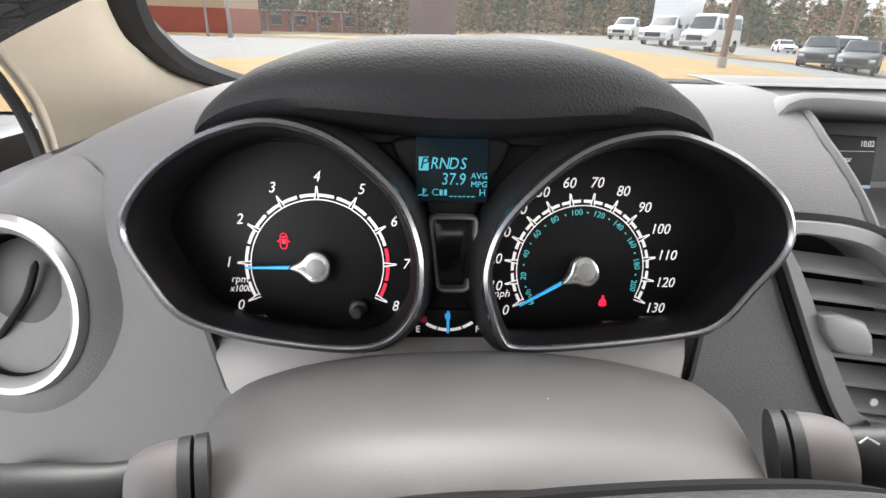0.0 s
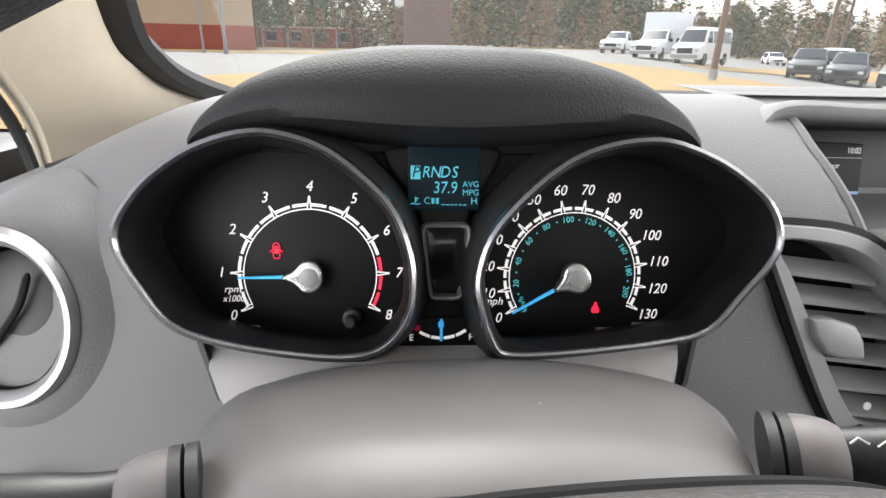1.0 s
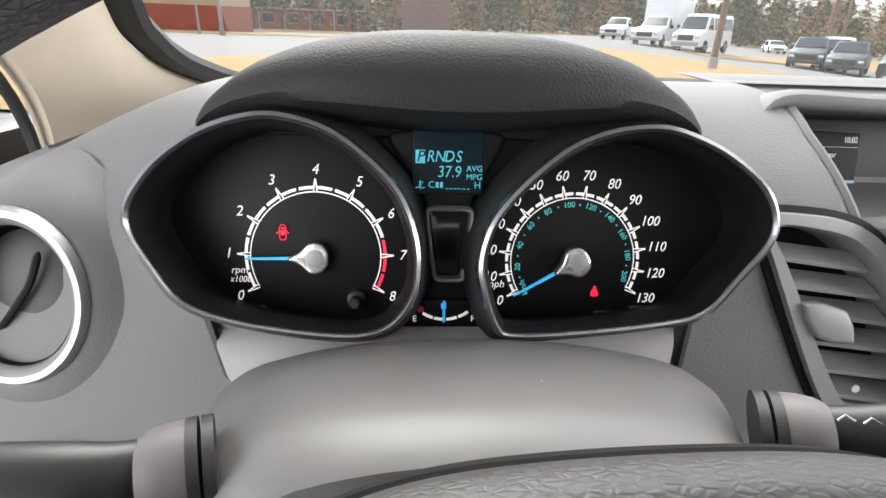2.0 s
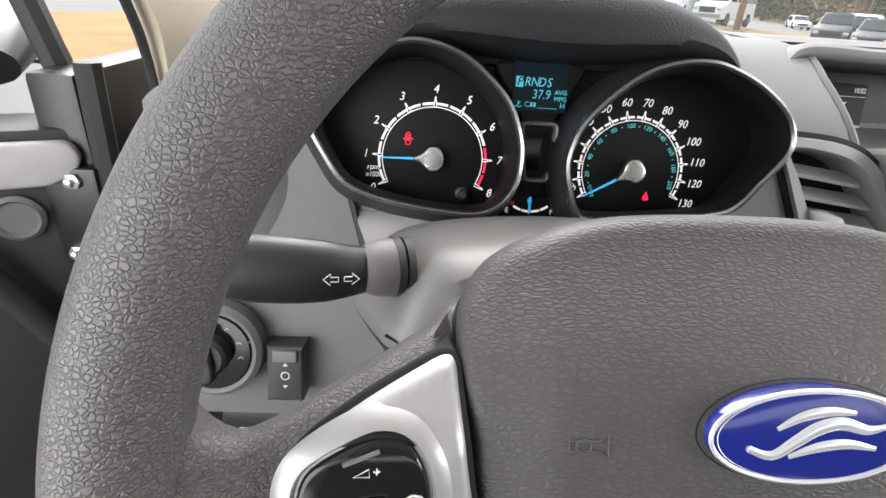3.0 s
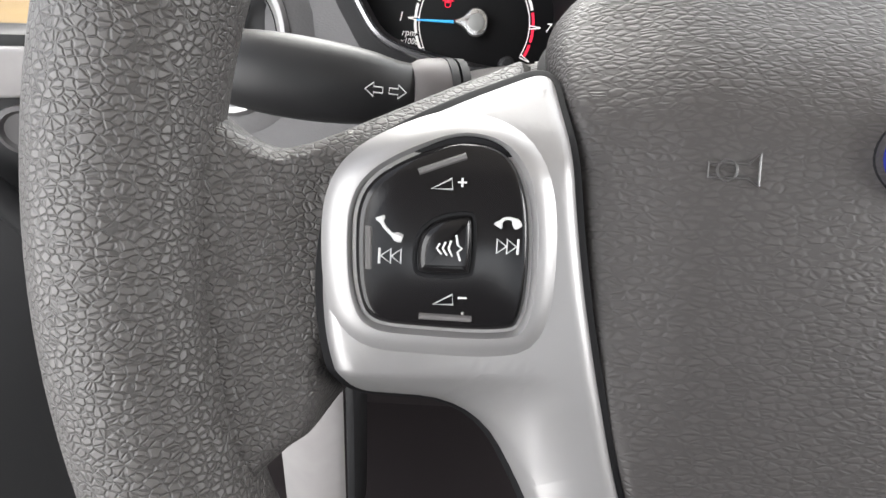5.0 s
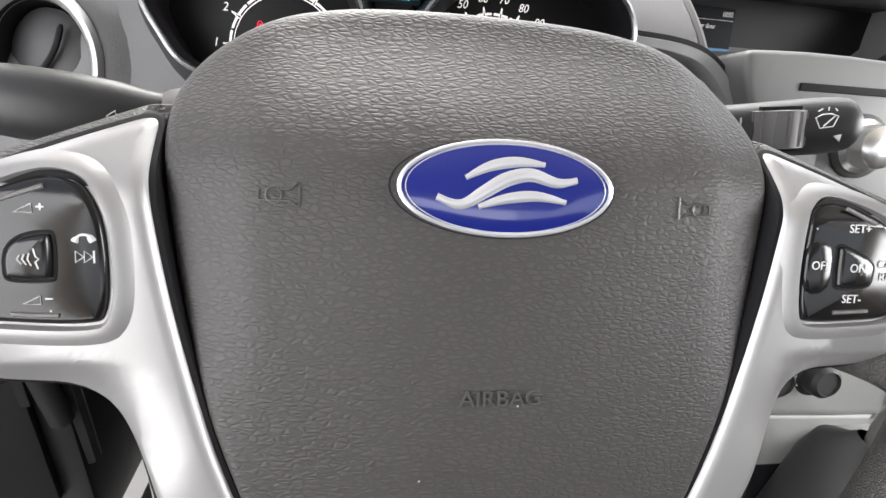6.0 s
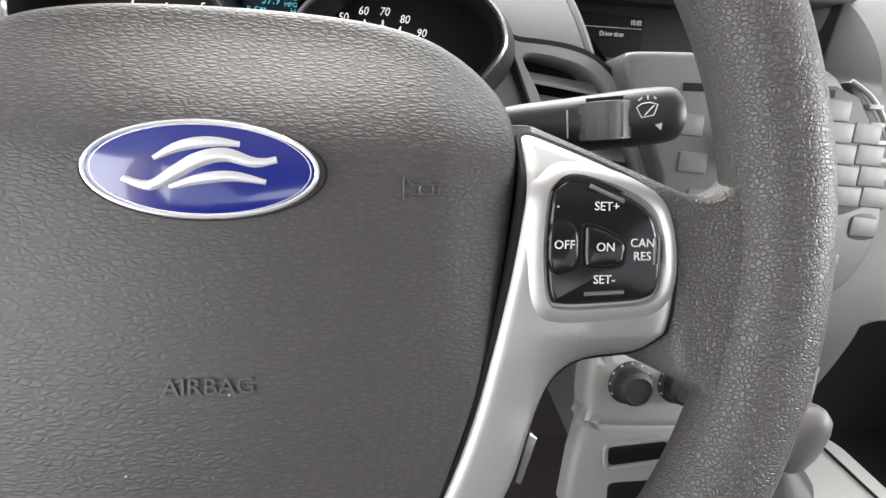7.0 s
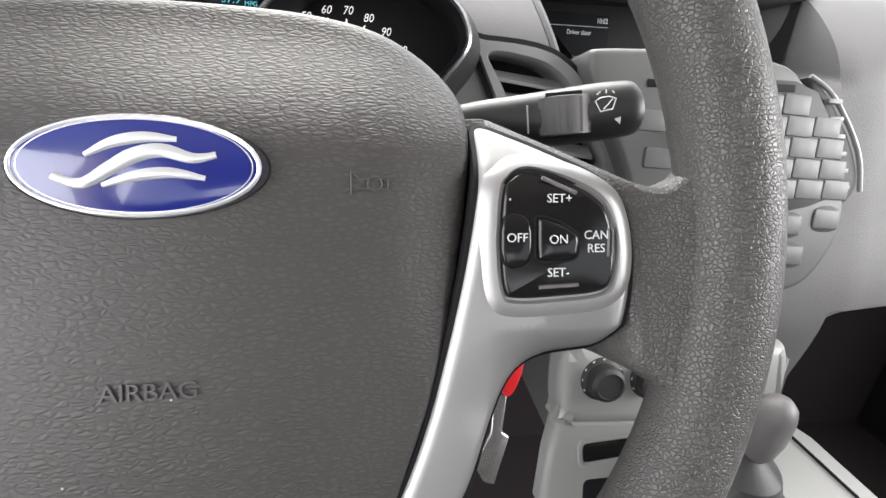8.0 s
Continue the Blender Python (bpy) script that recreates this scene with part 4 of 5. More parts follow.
LST = stalk(-1, "turn_signal_stalk", "black turn signal stalk with white arrows", [(-0.080, -0.0500, 0.1035), (-0.087, -0.0502, 0.106), (-0.094, -0.0504, 0.1095), (-0.104, -0.0500, 0.1135), (-0.120, -0.0490, 0.1175), (-0.138, -0.0475, 0.121), (-0.152, -0.0465, 0.123), (-0.156, -0.0465, 0.1235)],
            [0.0092, 0.0094, 0.0104, 0.0122, 0.0132, 0.0125, 0.0095, 0.003], 0.75)


def arrow(x, y, sx):
    return [(x, y + 0.0009), (x + sx * 0.0030, y + 0.0009), (x + sx * 0.0030, y + 0.0022), (x + sx * 0.0058, y), (x + sx * 0.0030, y - 0.0022), (x + sx * 0.0030, y - 0.0009), (x, y - 0.0009)]


for sx, x in ((-1, -0.1062), (1, -0.1042)):
    part("arrow_mark", tube([(*p, 0.0) for p in arrow(0, 0, sx)], 0.00022, 4, True), PRINT, LST, m=pose(x + 0.0092, -0.0508, 0.1216 if sx < 0 else 0.1206, 0, 19, -2))
part("end_mark", merge(box(-0.1490, -0.1450, -0.0448, -0.0440, 0.1306, 0.1312), box(-0.1485, -0.1455, -0.0435, -0.0430, 0.1304, 0.1310), box(-0.1475, -0.1465, -0.0502, -0.0494, 0.1304, 0.1310)), PRINT, LST)
RST = stalk(1, "wiper_stalk", "black wiper stalk with grey thumbwheel", [(0.0960, -0.0455, 0.0985), (0.103, -0.0445, 0.1015), (0.111, -0.0432, 0.105), (0.124, -0.0412, 0.110), (0.142, -0.0392, 0.117), (0.156, -0.0372, 0.1225), (0.170, -0.0350, 0.128), (0.180, -0.0335, 0.132), (0.182, -0.0332, 0.1325)],
            [0.0086, 0.0088, 0.0092, 0.0102, 0.0110, 0.0113, 0.0113, 0.0102, 0.0070], 0.78)
tw = part("thumbwheel", tube([(-0.0075, 0, 0), (-0.0072, 0, 0.0), (0.0072, 0, 0), (0.0075, 0, 0)], 0.0105, 24, taper=[0.85, 1, 1, 0.85]), COLLAR, RST, "ribbed grey thumbwheel", m=pose(0.1548, -0.0372, 0.1255, 0, -22, 6) @ pose(0, 0, 0, 0, 0, 90))
for k in range(9):
    a = 2 * math.pi * k / 14
    part("rib", box(-0.0066, 0.0066, 0.0103 * math.cos(a) - 0.0006, 0.0103 * math.cos(a) + 0.0006, 0.0103 * math.sin(a) - 0.0006, 0.0103 * math.sin(a) + 0.0006), COLLAR, tw)
part("wheel_slot", slab([(-0.0070, -0.0088), (0.0070, -0.0088), (0.0070, 0.0088), (-0.0070, 0.0088)], -0.004, 0.0008, 0.0004), DARK, RST, m=pose(0.1525, -0.0372, 0.1312, 0, -22, 6))
part("level_mark", box(-0.0003, 0.0003, -0.0055, 0.0055, 0, 0.0006), PRINT, RST, m=pose(0.1395, -0.0392, 0.1258, 0, -22, 6))
wash = merge(tube([(-0.004, 0.0012, 0), (-0.002, 0.0024, 0), (0.001, 0.0026, 0), (0.0036, 0.0016, 0), (0.0022, -0.0022, 0), (-0.0022, -0.0028, 0)], 0.00025, 4, True), tube([(-0.001, -0.002, 0), (0.0024, 0.0016, 0)], 0.00025, 4),
             tube([(-0.0034, 0.0036, 0), (-0.002, 0.0046, 0)], 0.00025, 4), tube([(0.0, 0.0038, 0), (0.0, 0.0052, 0)], 0.00025, 4), tube([(0.003, 0.0036, 0), (0.0022, 0.0046, 0)], 0.00025, 4))
part("wash_mark", wash, PRINT, RST, "white wiper symbol", m=pose(0.1665, -0.0330, 0.1378, 0, -22, 6))
part("wash_arrow", slab([(-0.001, 0.0), (0.0016, 0.0006), (0.0012, -0.0022)], 0, 0.0004, 0.0001), PRINT, RST, m=pose(0.1705, -0.0385, 0.1392, 0, -22, 6))
for dx in (0, 0.006):
    part("wiper_mark", tube([(-0.0022, 0, 0), (0, 0.0016, 0), (0.0022, 0, 0)], 0.0003, 4), PRINT, RST, m=pose(0.1045 + dx, -0.0365, 0.1085 + dx * 0.35, -45, -20, 6))

# ---- ignition key with its tag ----
keys = thing("car_key", DASH, "steel car key with a red tag hanging from the column", "key")
part("blade", slab(mm([(141, -171), (148, -170), (146, -196), (150, -199), (143, -226), (137, -224), (132, -214), (140, -196)]), 0.086, 0.0885, 0.0008), BRIGHT, keys, "steel key blade")
part("tag", slab(outline([(150, -156), (155, -158), (151, -172), (146, -175), (145, -168)], 3), 0.0885, 0.0905, 0.0008), REDTAG, keys, "red plastic tag")
part("ring", tube([(0.148 + 0.008 * math.cos(a), -0.152 + 0.009 * math.sin(a), 0.088) for a in [2 * math.pi * k / 20 for k in range(20)]], 0.0008, 6, True), BRIGHT, keys)
part("lock_barrel", disc_rings((0.13, -0.14, 0.055), [(0.016, 0), (0.016, 0.028), (0.012, 0.031)], 24), BLACK, keys)

# ---- left: side vent, light switch, dimmer ----
ring = thing("side_vent", DASH, "round dashboard air vent with satin silver ring", "air vent")
VX, VY, VA, VB = -0.1865, -0.0265, 0.0285, 0.0352


def oval(k, n=44):
    return [(VX + VA * k * math.cos(2 * math.pi * i / n), VY + VB * k * math.sin(2 * math.pi * i / n)) for i in range(n)]


skirt = []
for k in (1.8, 1.68, 1.56, 1.44, 1.34, 1.26, 1.20, 1.15, 1.10):
    row = []
    for x, y in oval(k):
        low = steps(y + 0.9 * (0.06 - crest(x)), [(-0.05, 0.0085), (0.0, 0.0072), (0.011, 0.003), (0.022, -0.003), (0.047, -0.014), (0.073, -0.046), (0.1, -0.09)]) - 0.003
        row.append((x, y, low + (0.012 - low) * smooth01((1.8 - k) / 0.7)))
    skirt.append(row)
part("vent_housing", loft(skirt), DASHSKIN, ring, "charcoal vent housing")
part("vent_ring", loft([[(x, y, c) for x, y in oval(k)] for k, c in ((1.11, 0.010), (1.11, 0.0135), (1.06, 0.0165), (0.98, 0.0165), (0.90, 0.014), (0.86, 0.009))]), SILVER, ring, "satin silver ring")
part("vent_well", loft([[(x, y, c) for x, y in oval(k)] for k, c in ((0.87, 0.0125), (0.84, 0.0), (0.80, -0.012))], cap1=True), DARK, ring)
part("vent_flap", loft([[(x, y, c + 0.10 * (x - VX)) for x, y in oval(k)] for k, c in ((0.80, -0.006), (0.79, 0.001), (0.6, 0.004), (0.3, 0.0055), (0.02, 0.006))], cap0=True, cap1=True), BLACK, ring, "black vent flap")
part("flap_grip", tube(spline([(VX - 0.011, VY - 0.016, 0.0065), (VX - 0.001, VY - 0.004, 0.0085), (VX + 0.006, VY + 0.006, 0.0095), (VX + 0.010, VY + 0.019, 0.009)], 4, False), 0.0016, 8, taper=[0.4] + [1] * 11 + [0.4]), DARK, ring)
sw = thing("light_switch", DASH, "black rotary headlight switch with white marks", "switch")
LX, LY, LC = -0.183, -0.125, 0.0265
part("switch_ring", disc_rings((LX, LY, LC - 0.012), [(0.0290, 0), (0.0285, 0.010), (0.0255, 0.013), (0.0232, 0.012), (0.0225, 0.004)], 36), DASHSKIN, sw)
part("switch_plate", disc_rings((LX, LY, LC - 0.006), [(0.0230, 0), (0.0230, 0.006), (0.0220, 0.007)], 36), GLOSS, sw)
part("switch_knob", disc_rings((LX, LY, LC), [(0.0120, 0), (0.0115, 0.009), (0.0095, 0.011)], 28), BLACK, sw, "black rotary knob")
part("knob_grip", slab(outline([(-3.4, 11.5), (3.4, 11.5), (4.6, -11.5), (-4.6, -11.5)], 3), 0.0, 0.006, 0.002), STALK, sw, m=pose(LX, LY, LC + 0.009, 0, 0, 8))
for k, a in enumerate((95, 55, 20, -10, 250)):
    x, y = polar(LX, LY, 0.0172, a)
    part("switch_mark", tube([(x - 0.0014, y, LC + 0.0014), (x, y + 0.0011, LC + 0.0014), (x + 0.0014, y, LC + 0.0014)], 0.0004, 4), PRINT, sw)
dim = thing("dimmer_switch", DASH @ pose(-0.007, -0.008, 0), "black thumbwheel dimmer switch beside the light switch", "switch")
part("dimmer_plate", slab(outline([(-143, -112), (-125, -112), (-124, -114), (-124, -144), (-126, -146), (-143, -146), (-144.5, -144), (-144.5, -114)], 2), 0.010, 0.0275, 0.0015), BLACK, dim)
part("dimmer_pad", slab(mm([(-141, -114), (-127, -114), (-127, -121), (-141, -121)]), 0.02, 0.0295, 0.001), DASHSKIN, dim)
part("dimmer_mark", merge(slab(mm([(-135.5, -124), (-132.5, -124), (-134, -122)]), 0.0272, 0.0279, 0.0001), tube([polar(-0.134, -0.130, 0.0024, 40 * k) + (0.0278,) for k in range(9)], 0.0004, 4, True), slab(mm([(-135.5, -136), (-134, -138), (-132.5, -136)]), 0.0272, 0.0279, 0.0001)), PRINT, dim)

# ---- right: vent, screen, centre stack ----
vent = thing("centre_vent", DASH, "black angular dashboard vent with horizontal slats", "air vent")
VO = [(138, 13), (146, 14.5), (176, 12), (196, 4), (213, -14), (230, -46), (239, -78), (232, -92), (206, -94), (190, -86), (176, -72), (150, -16)]
VI = [(146, 7), (172, 6), (190, -1), (205, -17), (222, -48), (228, -72), (216, -80), (196, -80), (184, -68), (156, -14)]
vo, vi = outline(VO, 5), outline(VI, 6)
part("vent_seam", loft([[(x, y, c) for x, y in inset(vo, q)] for q, c in ((-0.0030, 0.002), (-0.0030, 0.0105), (0.0, 0.0112))]), DARK, vent)
part("vent_frame", loft([[(x, y, c) for x, y in o] for o, c in ((inset(vo, -0.002), 0.0), (vo, 0.010), (inset(vo, 0.001), 0.0135), (vi, 0.0135), (inset(vi, 0.001), 0.012), (inset(vi, 0.0012), -0.012))]) if len(vo) == len(vi) else slab(vo, 0.0, 0.0135, 0.002), SLAT, vent, "charcoal vent frame")
part("vent_back", slab(inset(vi, 0.0003), -0.014, -0.0125, 0.0002), DARK, vent)
for k, (x0, x1, y) in enumerate(((149, 196, -4), (155, 204, -17), (161, 211, -30), (168, 218, -44), (175, 224, -58), (184, 226, -71))):
    bm = loft([[(x0 * MM, y * MM + 0.0040, 0.000), (x0 * MM + 0.001, y * MM - 0.0022, 0.0115), (x0 * MM + 0.001, y * MM - 0.0042, 0.0110), (x0 * MM, y * MM + 0.002, -0.001)],
               [(x1 * MM, y * MM - 0.0015, 0.000), (x1 * MM - 0.001, y * MM - 0.0082, 0.0115), (x1 * MM - 0.001, y * MM - 0.0100, 0.0110), (x1 * MM, y * MM - 0.0035, -0.001)]], cap0=True, cap1=True)
    part("slat", bm, SLAT, vent, "charcoal slat")
part("slat_tab", slab(outline([(163, -28), (184, -31), (190, -45), (186, -47), (171, -44)], 2), 0.009, 0.0165, 0.002), SLAT, vent, "charcoal adjusting tab")
part("thumbwheel", tube([(0.192, -0.083, 0.014), (0.203, -0.0855, 0.014)], 0.0045, 14), COLLAR, vent)
part("vent_dot", disc_rings((0.1955, -0.0700, 0.0135), [(0.0019, 0), (0.0019, 0.0006)], 16), PRINT, vent, "white dot")
radio = thing("dash_screen", DASH, "dark centre screen under a grey hood showing a door message", "screen")
part("screen_box", slab(mm([(180, 66), (385, 66), (370, 5), (232, 5)]), -0.10, -0.080, 0.002), DIAL, radio, "matt black screen frame")
part("screen_glass", slab(mm([(186, 59.5), (261.5, 56.5), (261.5, 20), (186, 20)]), -0.081, -0.0785, 0.001), SCREEN, radio, "glossy black screen")
part("screen_well", loft([[(x, y, c) for x, y in o] for o, c in ((mm([(172, 66), (388, 66), (374, 4), (228, 4)]), -0.035), (mm([(180, 65), (384, 65), (370, 6), (232, 6)]), -0.082))]), BLACK, radio)
lid = []
for a, top, low in ((0.1600, 0.0600, 0.0560), (0.1650, 0.0670, 0.0600), (0.1690, 0.0715, 0.0630), (0.1750, 0.0742, 0.0648), (0.182, 0.0754, 0.0650), (0.195, 0.0756, 0.0646), (0.22, 0.0742, 0.0640), (0.26, 0.0738, 0.0636), (0.30, 0.0736, 0.0636), (0.35, 0.0735, 0.0636), (0.388, 0.0715, 0.0640), (0.394, 0.068, 0.0650)):
    d = top - low
    lid.append([(a, top - 0.004, -0.085), (a, top + 0.0005, -0.055), (a, top, -0.038), (a, top - 0.12 * d, -0.0325), (a, top - 0.35 * d, -0.0298), (a, top - 0.7 * d, -0.0300), (a, low + 0.08 * d, -0.0318), (a, low, -0.035), (a, low + 0.002, -0.080)])
part("screen_hood", loft(lid, cap0=True, cap1=True), DASHSKIN, radio, "charcoal screen hood")
part("screen_text", moved(letters("10:02", 0.0052, 0.0001, narrow=0.8), 0.2550, 0.0522, -0.0780), SCREENTEXT, radio)
part("screen_text", moved(letters("Driver door", 0.0050, 0.0001, narrow=0.8), 0.2365, 0.0430, -0.0780), SCREENTEXT, radio)
part("screen_line", box(0.187, 0.260, 0.0478, 0.0480, -0.0785, -0.0780), SCREENTEXT, radio, "thin grey line")
part("screen_bar", box(0.243, 0.2605, 0.0210, 0.0275, -0.0785, -0.0780), SCREENBLUE, radio, "blue bar of the screen")
stack = thing("centre_stack", DASH, "silver grey centre stack with rows of radio keys", "centre stack")
SO = [(203, 0), (222, 11), (319, 9), (347.5, -8), (367.4, -36), (383, -70), (383, -100), (364.5, -130), (333.3, -138), (265.1, -138), (245.2, -110), (231, -60)]
part("stack_panel", slab(outline(SO, 4), -0.01, 0.030, 0.004), RADIO, stack, "dark silver plastic panel")
part("disc_slot", slab(mm([(239.6, -6), (336.1, -5), (336.1, -9.5), (239.6, -10.5)]), 0.03, 0.0312, 0.0004), DARK, stack)
part("key_bed", slab(outline([(306.3, -10), (353.2, -9), (374.5, -62), (367.4, -76), (330.4, -78)], 3), 0.028, 0.0305, 0.0006), BLACK, stack)
key = None
for m in [pose((320 + c * 19.0 + r * 4.2) * MM, (-17 - r * 13.0) * MM, 0.0294, 0, 0, -3) for r in range(5) for c in range(2 if r < 1 else 3)] + [pose(x * MM, y * MM, 0.0294, 0, 0, -3) for x, y in ((371.6, -88), (344.6, -92), (348.9, -112), (245.2, -30), (250.9, -52), (259.4, -74), (270.8, -96))]:
    if key is None:
        key = part("radio_key", slab(poly([(-9.2, 6.2, 1.5), (9.2, 6.2, 1.5), (9.3, -6.2, 1.5), (-9.3, -6.2, 1.5)]), 0.0, 0.0018, 0.0006), RADIO, stack, m=m)
    else:
        k2 = new("radio_key", key.data)
        k2.parent = stack
        k2.matrix_local = m
for x, y in ((371.6, -88), (344.6, -92), (348.9, -112)):
    part("key_gap", slab(outline([(x - 8, y + 7), (x + 8, y + 7), (x + 8.5, y - 7), (x - 8.5, y - 7)], 3), 0.028, 0.0303, 0.0004), BLACK, stack)
part("volume_knob", disc_rings((0.2870, -0.040, 0.03), [(0.0165, 0), (0.0165, 0.004), (0.0135, 0.006), (0.0125, 0.016), (0.010, 0.0175)], 32), BRIGHT, stack, "satin volume knob")
part("knob_ring", disc_rings((0.2870, -0.040, 0.0295), [(0.0195, 0), (0.0195, 0.0022), (0.018, 0.003)], 32), BLACK, stack)
rv = thing("centre_vent", DASH, "black angular vent beside the radio keys with bright edge", "air vent")
part("vent_frame", slab(outline([(356, 2), (373, -10), (395.8, -42), (402.9, -68), (388.7, -82), (378.7, -68), (374.5, -40)], 4), 0.0, 0.018, 0.002), BLACK, rv)
for k in range(6):
    part("slat", box((369 + 2.6 * k) * MM, (379 + 3.0 * k) * MM, (-14 - 11 * k) * MM, (-11 - 11 * k) * MM, 0.017, 0.022, 0.0006), SLAT, rv)
part("vent_edge", tube(spline([(0.357, 0.003, 0.018), (0.376, -0.010, 0.0185), (0.399, -0.043, 0.0185), (0.406, -0.070, 0.018)], 4, False), 0.0016, 8), SILVER, rv)
hvac = thing("climate_panel", DASH @ pose(0.010, -0.010, 0), "light grey climate control panel with black knobs", "climate panel")
part("panel_pod", slab(outline([(188, -164), (202, -160), (320, -160), (344, -164), (346, -199), (336, -213), (200, -213), (187, -202)], 4), 0.016, 0.038, 0.009), STACK, hvac, "light grey knob pod")
for kx in (0.2135, 0.2465, 0.2795):
    kn = part("knob", disc_rings((kx, -0.1810, 0.034), [(0.0145, 0), (0.0145, 0.004), (0.0115, 0.006), (0.011, 0.014), (0.0085, 0.0165), (0.008, 0.015)], 30), BLACK, hvac, "black rotary knob")
    for k in range(7):
        x, y = polar(kx, -0.1810, 0.0130, 30 + 30 * k)
        part("knob_dot", disc_rings((x, y, 0.0375), [(0.0010, 0), (0.0010, 0.0014)], 8), PRINT, kn)
part("panel_body", slab(outline([(188, -208), (200, -211), (334, -211), (346, -209), (342, -300), (192, -300)], 3), 0.018, 0.034, 0.005), STACK, hvac, "light grey lower panel")
part("button_slot", slab(poly([(206, -228, 3), (246, -224, 3), (247, -236, 3), (207, -241, 3)]), 0.03, 0.0352, 0.0008), GLOSS, hvac, "black button strip")
part("slot_frame", tube([(*p, 0.0345) for p in poly([(203, -226, 5), (249, -221.5, 5), (250, -238, 5), (205, -244, 5)])], 0.0018, 6, True), STACK, hvac)
part("storage_well", slab(poly([(208, -254, 5), (290, -250, 5), (290, -298, 5), (210, -298, 5)]), 0.03, 0.0348, 0.0008), DARK, hvac, "dark storage well")
part("side_rail", tube(spline([(0.352, -0.012, -0.135), (0.350, -0.020, -0.165), (0.345, -0.028, -0.205), (0.330, -0.045, -0.255), (0.322, -0.06, -0.29)], 4, False), 0.016, 14, flat=0.8), STACK, hvac, "rounded light grey side rail", m=(DASH @ pose(0.010, -0.010, 0)).inverted() @ CAR @ pose(0.045, 0, 0))
part("side_cheek", tube(spline([(0.372, 0.0, -0.14), (0.370, -0.005, -0.165), (0.365, -0.012, -0.205), (0.350, -0.03, -0.255), (0.34, -0.045, -0.29)], 4, False), 0.014, 12), BLACK, hvac, m=(DASH @ pose(0.010, -0.010, 0)).inverted() @ CAR @ pose(0.045, 0, 0))
console = thing("centre_console", CAR, "light grey centre console between the seats", "console")
cs = []
for e, z, w in ((-0.02, -0.235, 0.080), (-0.06, -0.222, 0.082), (-0.10, -0.213, 0.084), (-0.16, -0.211, 0.085), (-0.30, -0.225, 0.085), (-0.60, -0.26, 0.085)):
    m0 = 0.295
    cs.append([(m0 - w - 0.004, e, -0.62), (m0 - w + 0.002, e, z - 0.26), (m0 - w + 0.010, e, z - 0.245), (m0 - 0.006, e, z - 0.24), (m0 + 0.004, e, z - 0.22), (m0 + 0.010, e, z - 0.012), (m0 + 0.018, e, z), (m0 + w - 0.022, e, z + 0.002), (m0 + w - 0.006, e, z - 0.004), (m0 + w + 0.004, e, z - 0.03), (m0 + w + 0.012, e, -0.62)])
part("console_body", loft([r[5:] for r in cs], closed=False), STACK, console, "light grey plastic console")
part("console_well", loft([r[:6] for r in cs], closed=False), BLACK, console, "black storage well")
part("console_seam", tube([(0.350, -0.05, -0.2220), (0.352, -0.10, -0.2105), (0.354, -0.16, -0.2085), (0.354, -0.3, -0.2225)], 0.0009, 6), DARK, console)
gear = thing("gear_lever", CAR @ pose(0.040, 0.03, -0.02), "grey gear lever with a rounded satin knob", "gear lever")
part("lever", tube([(0.246, -0.165, -0.185), (0.250, -0.17, -0.155)], 0.005, 12), BLACK, gear)
part("knob", tube([(0.2495, -0.170, -0.168), (0.250, -0.171, -0.160), (0.2505, -0.1715, -0.150), (0.251, -0.172, -0.141), (0.2515, -0.1725, -0.134), (0.252, -0.173, -0.129), (0.252, -0.173, -0.1255), (0.252, -0.173, -0.124)], 0.0115, 20, taper=[0.5, 0.85, 1.0, 1.0, 0.95, 0.8, 0.5, 0.12]), COLLAR, gear, "satin grey knob")
part("boot", loft([[(0.246 + r * math.cos(t), -0.165 + r * 1.2 * math.sin(t), z) for t in [2 * math.pi * k / 24 for k in range(24)]] for r, z in ((0.034, -0.46), (0.030, -0.25), (0.026, -0.190), (0.022, -0.174), (0.011, -0.165), (0.006, -0.158))]), BLACK, gear)

# ---- under the wheel ----
knee = thing("knee_panel", CAR, "pale grey brace and black crossbar under the column", "knee panel")
part("brace", loft([[(a, -0.02 + 0.01 * math.cos((a + 0.155) * 60) * -1, z) for a in [-0.182 + 0.0045 * k for k in range(12)]] for z in (-0.235, -0.25, -0.30, -0.36, -0.45)], closed=False), GREY, knee, "pale grey upright brace")
part("brace_side", box(-0.13, -0.124, -0.028, 0.05, -0.45, -0.235, 0.002), BLACK, knee)
part("crossbar", tube([(-0.21, 0.02, -0.225), (-0.1, 0.02, -0.232), (0.15, 0.03, -0.235)], 0.018, 12), BLACK, knee)

# ---- steering wheel ----
wheel = thing("steering_wheel", WHEEL, "black vinyl three-spoke steering wheel with silver spoke trims", "steering wheel")
RU, RC, RM, RT = -0.001, 0.014, 0.1865, 0.0170
rings = []
for i in range(192):
    a = 2 * math.pi * i / 192
    ring = []
    for j in range(24):
        f = 2 * math.pi * j / 24
        rr = RM + RT * math.cos(f)
        ring.append((RU + rr * math.cos(a), RC + rr * math.sin(a), 0.002 + 0.0175 * math.sin(f)))
    rings.append(ring)
rings.append(rings[0])
bm = loft(rings)
bmesh.ops.remove_doubles(bm, verts=bm.verts, dist=1e-6)
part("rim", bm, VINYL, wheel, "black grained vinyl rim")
half = mm([(0, 94), (34, 93), (56, 90), (73, 84.5), (85, 77.5), (93, 69), (97, 60), (97.8, 50), (96.8, 38), (94, 15), (91, -5), (86.5, -27), (77, -55), (67, -81), (55, -99), (36, -114), (0, -122)])
